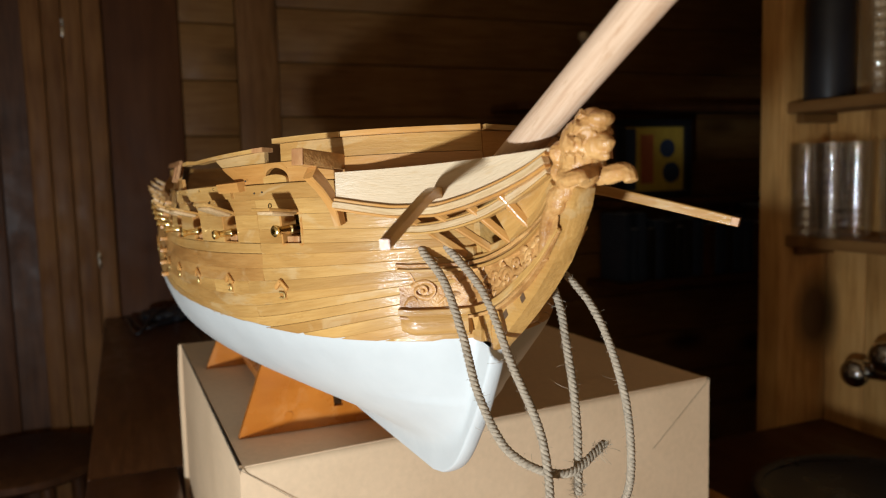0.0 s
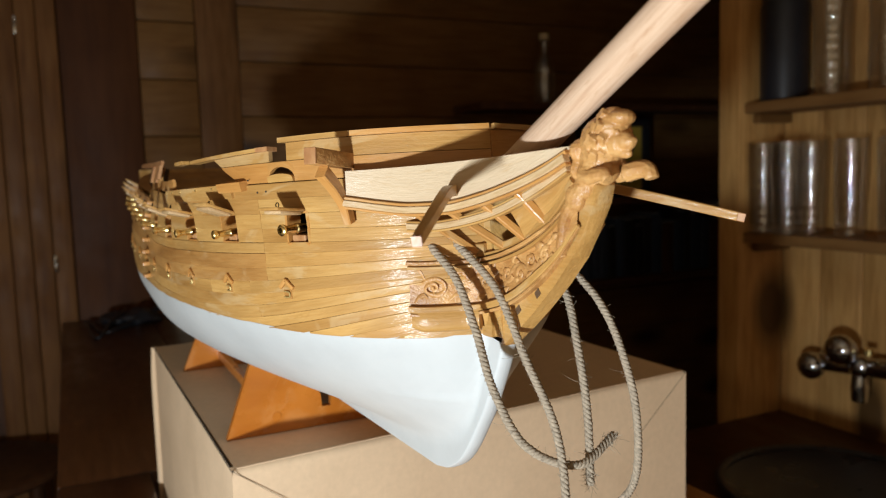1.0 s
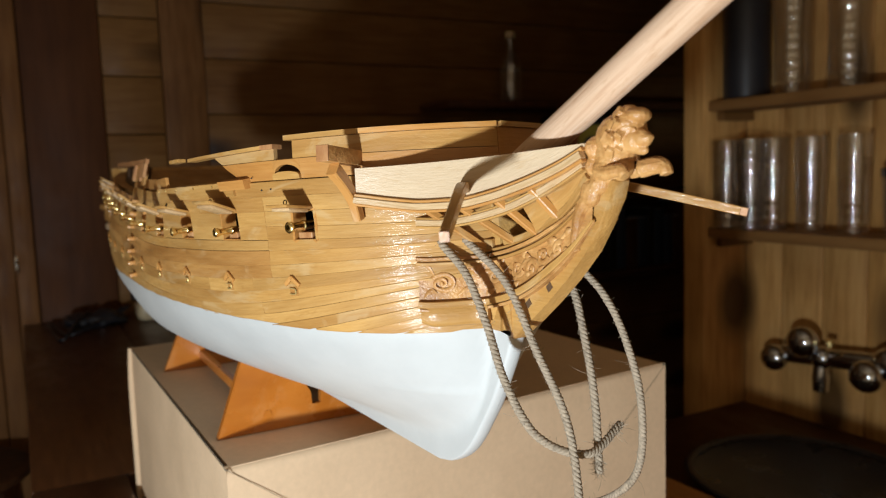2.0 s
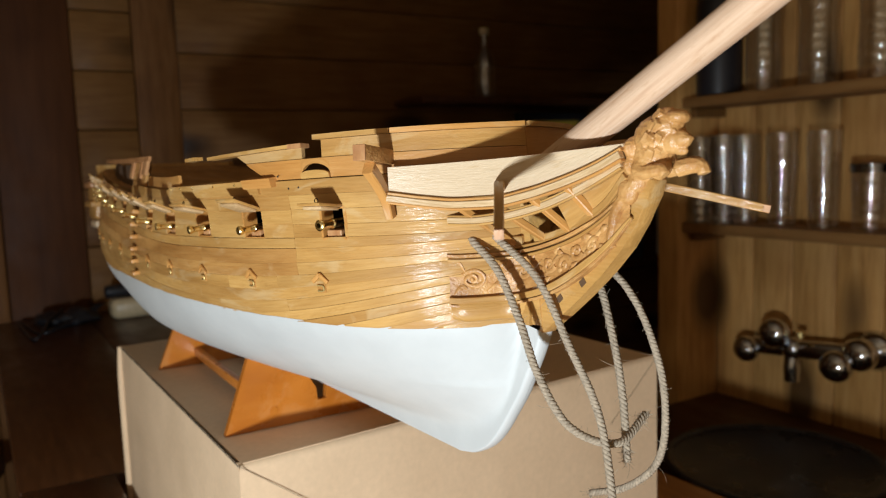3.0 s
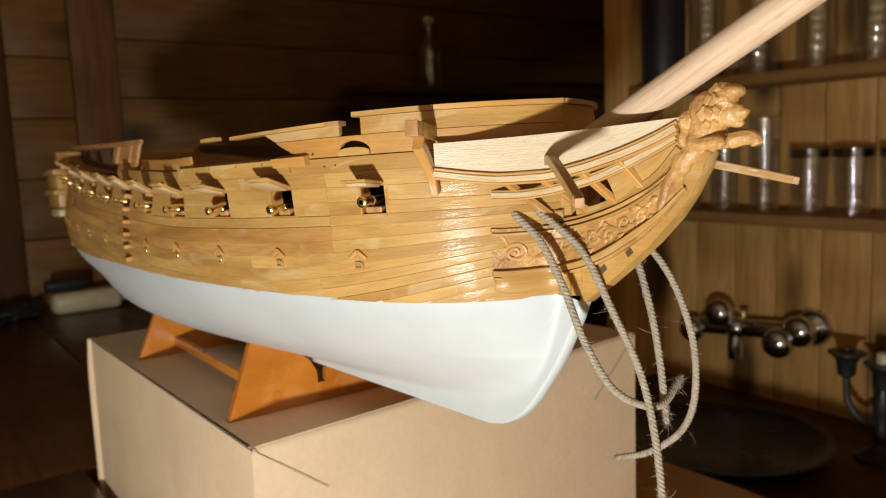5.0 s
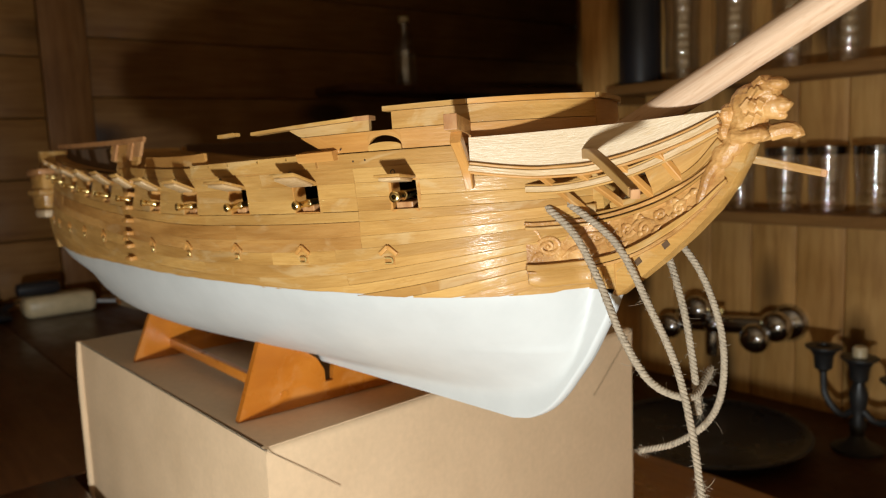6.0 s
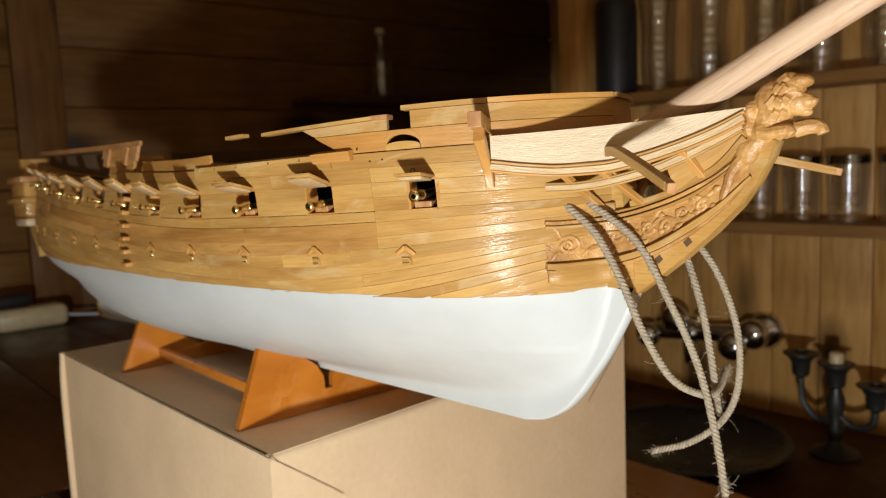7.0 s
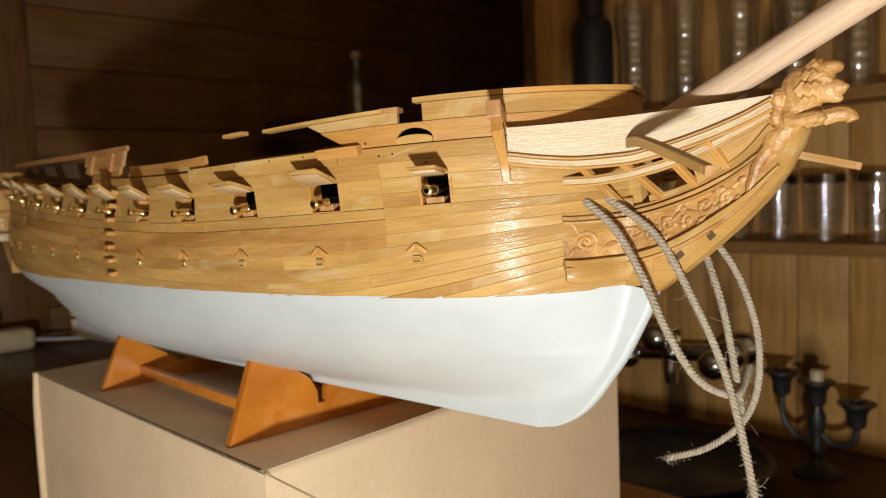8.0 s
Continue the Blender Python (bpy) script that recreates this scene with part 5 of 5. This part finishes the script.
set_out(tumbler("rimmed_glass", 0.042, 0.215, GLASS, "tall clear glass with a blue rim", "rimmed glasses", 0.026, BLUEGLASS, 0.0012), [(-0.162, 1.268, 1.3252), (-0.045, 1.268, 1.3252), (0.075, 1.27, 1.3252), (0.19, 1.27, 1.3252)])
flask = thing("flask", (-0.645, 1.265, 1.3252), "black cylindrical flask on the upper shelf", "flask")
bm = blank()
lathe(bm, [(0.046, 0), (0.050, 0.004), (0.050, 0.20), (0.046, 0.225), (0.030, 0.24), (0.030, 0.275)], 24, Matrix.Translation((-0.645, 1.265, 1.3252)))
part("flask_body", bm, BLACKPLASTIC, flask, "", 40)
bm = blank()
lathe(bm, [(0.033, 0.2755), (0.033, 0.315), (0.028, 0.32)], 24, Matrix.Translation((-0.645, 1.265, 1.3252)))
part("flask_cap", bm, BLACKPLASTIC, flask, "", 40)

# ---- wall tap ----
tap = thing("wall_tap", (-0.43, 1.33, 0.745), "chrome wall-mounted mixer tap with round handles", "tap")
Y = Matrix.Rotation(radians(90), 4, "X")
for x, r, z in ((-0.555, 0.033, 0.757), (-0.300, 0.042, 0.782)):
    bm = blank()
    lathe(bm, [(r, 0.0), (r, 0.006), (r * 0.8, 0.018), (r * 0.45, 0.026), (r * 0.45, 0.045)], 28, Matrix.Translation((x, 1.3298, z)) @ Y)
    part("wall_flange", bm, CHROME, tap, "", 50)
bm = blank()
lathe(bm, [(0.017, 0), (0.020, 0.01), (0.020, 0.245), (0.017, 0.255)], 24, Matrix.Translation((-0.555, 1.272, 0.757)) @ Matrix.Rotation(radians(84.4), 4, "Y"))
bmesh.ops.create_uvsphere(bm, u_segments=20, v_segments=12, radius=0.026, matrix=Matrix.Translation((-0.445, 1.268, 0.768)))
part("tap_body", bm, CHROME, tap, "", 50)
for x, y, z, r in ((-0.470, 1.235, 0.803, 0.034), (-0.326, 1.232, 0.760, 0.034), (-0.555, 1.255, 0.749, 0.031), (-0.296, 1.262, 0.785, 0.036)):
    bm = blank()
    bmesh.ops.create_uvsphere(bm, u_segments=20, v_segments=12, radius=r, matrix=Matrix.LocRotScale((x, y, z), None, (1, 0.85, 0.95)))
    handle = part("tap_handle", bm, CHROME, tap, "round polished handle", 60)
bm = blank()
lathe(bm, [(0.016, 0), (0.018, 0.03), (0.014, 0.065)], 20, Matrix.Translation((-0.445, 1.262, 0.698)))
part("spout", bm, CHROME, tap, "", 50)
bm = blank()
lathe(bm, [(0.009, 0), (0.009, 0.012)], 16, Matrix.Translation((-0.418, 1.25, 0.800)))
part("index_button", bm, BRASS, tap, "small yellow button")

# ---- dark counter with candlestick ----
counter = thing("counter", (0.2, 1.12, 0.60), "dark brown wooden counter below the wall tap", "counter")
bm = blank()
box(bm, (-0.70, 0.78, 0.56), (1.5, 1.329, 0.60), 0.004)
part("worktop", bm, DARKWOOD, counter, "", 35)
bm = blank()
box(bm, (-0.69, 0.82, -0.169), (1.48, 1.329, 0.5595), 0.003)
part("cupboard", bm, DARKWOOD, counter)
basin = thing("basin", (-0.29, 0.985, 0.6005), "round black enamel basin standing on the counter", "basin")
bm = blank()
lathe(bm, [(0.10, 0.0), (0.16, 0.006), (0.181, 0.026), (0.178, 0.027), (0.155, 0.014), (0.02, 0.010)], 44, Matrix.Translation((-0.29, 0.985, 0.6005)))
part("bowl", bm, STONE, basin, "", 40)
bm = blank()
lathe(bm, [(0.179, 0.0272), (0.190, 0.0290), (0.194, 0.0325), (0.190, 0.0355), (0.181, 0.0345), (0.177, 0.0305), (0.179, 0.0272)], 44, Matrix.Translation((-0.29, 0.985, 0.6005)), cap=False)
part("rolled_rim", bm, STONE, basin, "", 40)
candle = thing("candlestick", (-0.080, 1.16, 0.6005), "black wrought-iron candlestick with three cups", "candlestick")
c = Vector((-0.080, 1.16, 0.6005))
bm = blank()
lathe(bm, [(0.045, 0), (0.045, 0.006), (0.020, 0.018), (0.012, 0.03), (0.016, 0.05), (0.009, 0.065), (0.014, 0.085), (0.017, 0.11), (0.010, 0.13), (0.009, 0.150)], 18, Matrix.Translation(c))
part("stem", bm, IRON, candle, "", 40)
for dx, top in ((-0.066, 0.186), (0.0, 0.176), (0.070, 0.146)):
    bm = blank()
    if dx:
        sweep(bm, curve3([c + Vector((0, 0, 0.085)), c + Vector((dx * 0.45, 0, 0.062)), c + Vector((dx * 0.92, 0, top * 0.5)), c + Vector((dx, 0, top - 0.045))], 6), ring(0.0065, 8), up=(0, 1, 0))
    lathe(bm, [(0.007, top - 0.047), (0.016, top - 0.040), (0.018, top - 0.016), (0.024, top - 0.006), (0.033, top), (0.033, top + 0.003), (0.014, top + 0.004), (0.013, top - 0.004), (0.002, top - 0.005)], 20, Matrix.Translation(c + Vector((dx, 0, 0))))
    part("candle_cup", bm, IRON, candle, "", 40)
bm = blank()
lathe(bm, [(0.012, 0.1725), (0.0128, 0.176), (0.0126, 0.196), (0.010, 0.199), (0.004, 0.1975)], 16, Matrix.Translation(c))
part("candle_stub", bm, CREAM, candle, "short pale candle stub", 50)

# ---- alcove shelves on the north wall ----
for z, y0 in ((1.088, 1.30), (1.395, 0.95), (0.82, 1.30)):
    s = thing("alcove_shelf", (-1.55, 1.7, z), "dark wooden shelf in the shaded alcove", "shelf", group="alcove shelves")
    bm = blank()
    box(bm, (-1.647, y0, z - 0.022), (-1.46, 2.19, z), 0.003)
    part("shelf_board", bm, DARKWOOD, s, "", 35)
picture = thing("framed_print", (-1.53, 1.49, 1.0885), "black framed print in yellow and orange leaning on the shelf", "picture")
bm = blank()
for lo, hi in (((0, -0.15, 0), (0.02, 0.15, 0.025)), ((0, -0.15, 0.235), (0.02, 0.15, 0.26)), ((0, -0.15, 0.025), (0.02, -0.118, 0.235)), ((0, 0.118, 0.025), (0.02, 0.15, 0.235))):
    box(bm, lo, hi, 0.003, Matrix.Translation((-1.535, 1.49, 1.0885)))
part("frame", bm, BLACKPLASTIC, picture, "", 35)
bm = blank()
box(bm, (0.004, -0.118, 0.025), (0.010, 0.118, 0.235), 0, Matrix.Translation((-1.535, 1.49, 1.0885)))
sheet = part("print_sheet", bm, YELLOW, picture, "yellow printed sheet")
for lo, hi, m in (((0.0102, -0.117, 0.03), (0.012, -0.075, 0.23), BLUEBOOK), ((0.0102, -0.055, 0.05), (0.012, -0.005, 0.21), REDPRINT)):
    bm = blank()
    box(bm, lo, hi, 0, Matrix.Translation((-1.535, 1.49, 1.0885)))
    part("printed_patch", bm, m, sheet)
for y, z, r in ((0.052, 0.165, 0.030), (0.068, 0.085, 0.034)):
    bm = blank()
    lathe(bm, [(r, 0.0102), (r, 0.0125)], 24, Matrix.Translation((-1.535, 1.49 + y, 1.0885 + z)) @ Matrix.Rotation(radians(90), 4, "Y"))
    lathe(bm, [(r * 0.45, 0.0126), (r * 0.45, 0.0135)], 18, Matrix.Translation((-1.535, 1.49 + y, 1.0885 + z)) @ Matrix.Rotation(radians(90), 4, "Y"))
    part("printed_disc", bm, BLUEBOOK, sheet)
rb = random.Random(8)
y = 1.34
while y < 2.12:
    w, h = rb.uniform(0.022, 0.05), rb.uniform(0.17, 0.225)
    white = 1.93 < y < 2.0
    if white:
        w, h = 0.06, 0.235
    bk = thing("book", (-1.55, y + w / 2, 0.8205), "white ring binder standing among books" if white else "dark cloth-bound book standing on the alcove shelf", "book", group="books on the alcove shelf")
    bm = blank()
    box(bm, (-1.62, y, 0.8205), (-1.48, y + w, 0.8205 + h), 0.003)
    part("cover", bm, PAPERWHITE if white else rb.choice((BLUEBOOK, BLACKPLASTIC, DARKWOOD)), bk, "", 35)
    bm = blank()
    box(bm, (-1.615, y + 0.003, 0.8205 + h), (-1.483, y + w - 0.003, 0.8215 + h))
    part("page_block", bm, PAPERWHITE, bk)
    y += w + 0.0015
bottle = thing("bottle", (-1.55, 1.235, 1.3955), "clear glass bottle on the upper alcove shelf", "bottle")
bm = blank()
lathe(bm, [(0.034, 0), (0.037, 0.005), (0.037, 0.12), (0.030, 0.145), (0.014, 0.165), (0.014, 0.205)], 20, Matrix.Translation((-1.55, 1.235, 1.3955)))
part("bottle_body", bm, GLASS, bottle, "", 50)
bm = blank()
lathe(bm, [(0.016, 0.2055), (0.016, 0.225)], 20, Matrix.Translation((-1.55, 1.235, 1.3955)))
part("bottle_cap", bm, CREAM, bottle, "", 50)

# ---- odds and ends at the far end of the table ----
torch = thing("power_block", (-1.51, 0.15, 0.8305), "cream plastic power block with a black plug on the table", "power block")
bm = blank()
box(bm, (-1.545, 0.045, 0.8305), (-1.475, 0.205, 0.882), 0.015)
block = part("block_body", bm, CREAM, torch, "", 50)
bm = blank()
lathe(bm, [(0.010, 0.0), (0.016, 0.004), (0.0175, 0.02), (0.0175, 0.080), (0.014, 0.093), (0.008, 0.095)], 18, Matrix.Translation((-1.510, 0.035, 0.8990)) @ Matrix.Rotation(radians(-90), 4, "X"))
part("plug", bm, BLACKPLASTIC, torch, "black plug", 50)
bm = blank()
sweep(bm, curve3([(-1.51, 0.205, 0.85), (-1.50, 0.27, 0.842), (-1.47, 0.37, 0.836), (-1.50, 0.42, 0.835)], 8), ring(0.004, 8))
part("cable", bm, PAPERWHITE, torch, "white cable", 50)
bag = thing("plastic_bag", (-1.50, -0.05, 0.8305), "crumpled black plastic bag with loose cord on the table", "bag")
bm = blank()
bmesh.ops.create_icosphere(bm, subdivisions=4, radius=0.05, matrix=Matrix.LocRotScale((-1.52, -0.05, 0.843), None, (1.0, 1.5, 0.42)))
for v in bm.verts:
    v.co += Vector((0, 0, 1)) * 0.014 * noise.noise(v.co * 22) + v.co.normalized() * 0.010 * noise.noise(v.co * 40)
    v.co.z = max(v.co.z, 0.8306)
part("bag_film", bm, BLACKPLASTIC, bag, "", 30)
for k, (y0, y1, bow) in enumerate(((0.03, -0.13, 0.05), (0.02, -0.15, 0.10), (-0.06, -0.155, 0.16))):
    bm = blank()
    sweep(bm, curve3([(-1.54, y0, 0.864), (-1.51 + bow * 0.5, 0.6 * y0 + 0.4 * y1, 0.838 + 0.010 * k), (-1.50 + bow, 0.2 * y0 + 0.8 * y1, 0.8345), (-1.58, y1, 0.835)], 8), ring(0.0036, 7))
    part("cord", bm, BLACKPLASTIC, bag, "black cord", 60)

# ---- stools ----
def stool(x, y, z, label):
    s = thing("stool", (x, y, -0.17), label, "stool", group="stools beside the table")
    bm = blank()
    lathe(bm, [(0.17, z - 0.03), (0.185, z - 0.02), (0.185, z - 0.006), (0.175, z)], 36, Matrix.Translation((x, y, 0)))
    part("seat", bm, DARKWOOD, s, "", 40)
    for k in range(4):
        a = k * math.pi / 2 + 0.5
        bm = blank()
        d = Vector((math.cos(a), math.sin(a), 0))
        sweep(bm, [Vector((x, y, z - 0.03)) + d * 0.12, Vector((x, y, 0.1)) + d * 0.15, Vector((x, y, -0.17)) + d * 0.18], ring(0.017, 12), up=d.cross(Vector((0, 0, 1))))
        part("leg", bm, DARKWOOD, s, "", 40)


stool(-1.40, -0.40, 0.56, "round dark wooden stool beside the table")
stool(-1.12, -0.72, 0.50, "round dark wooden stool standing away from the table")
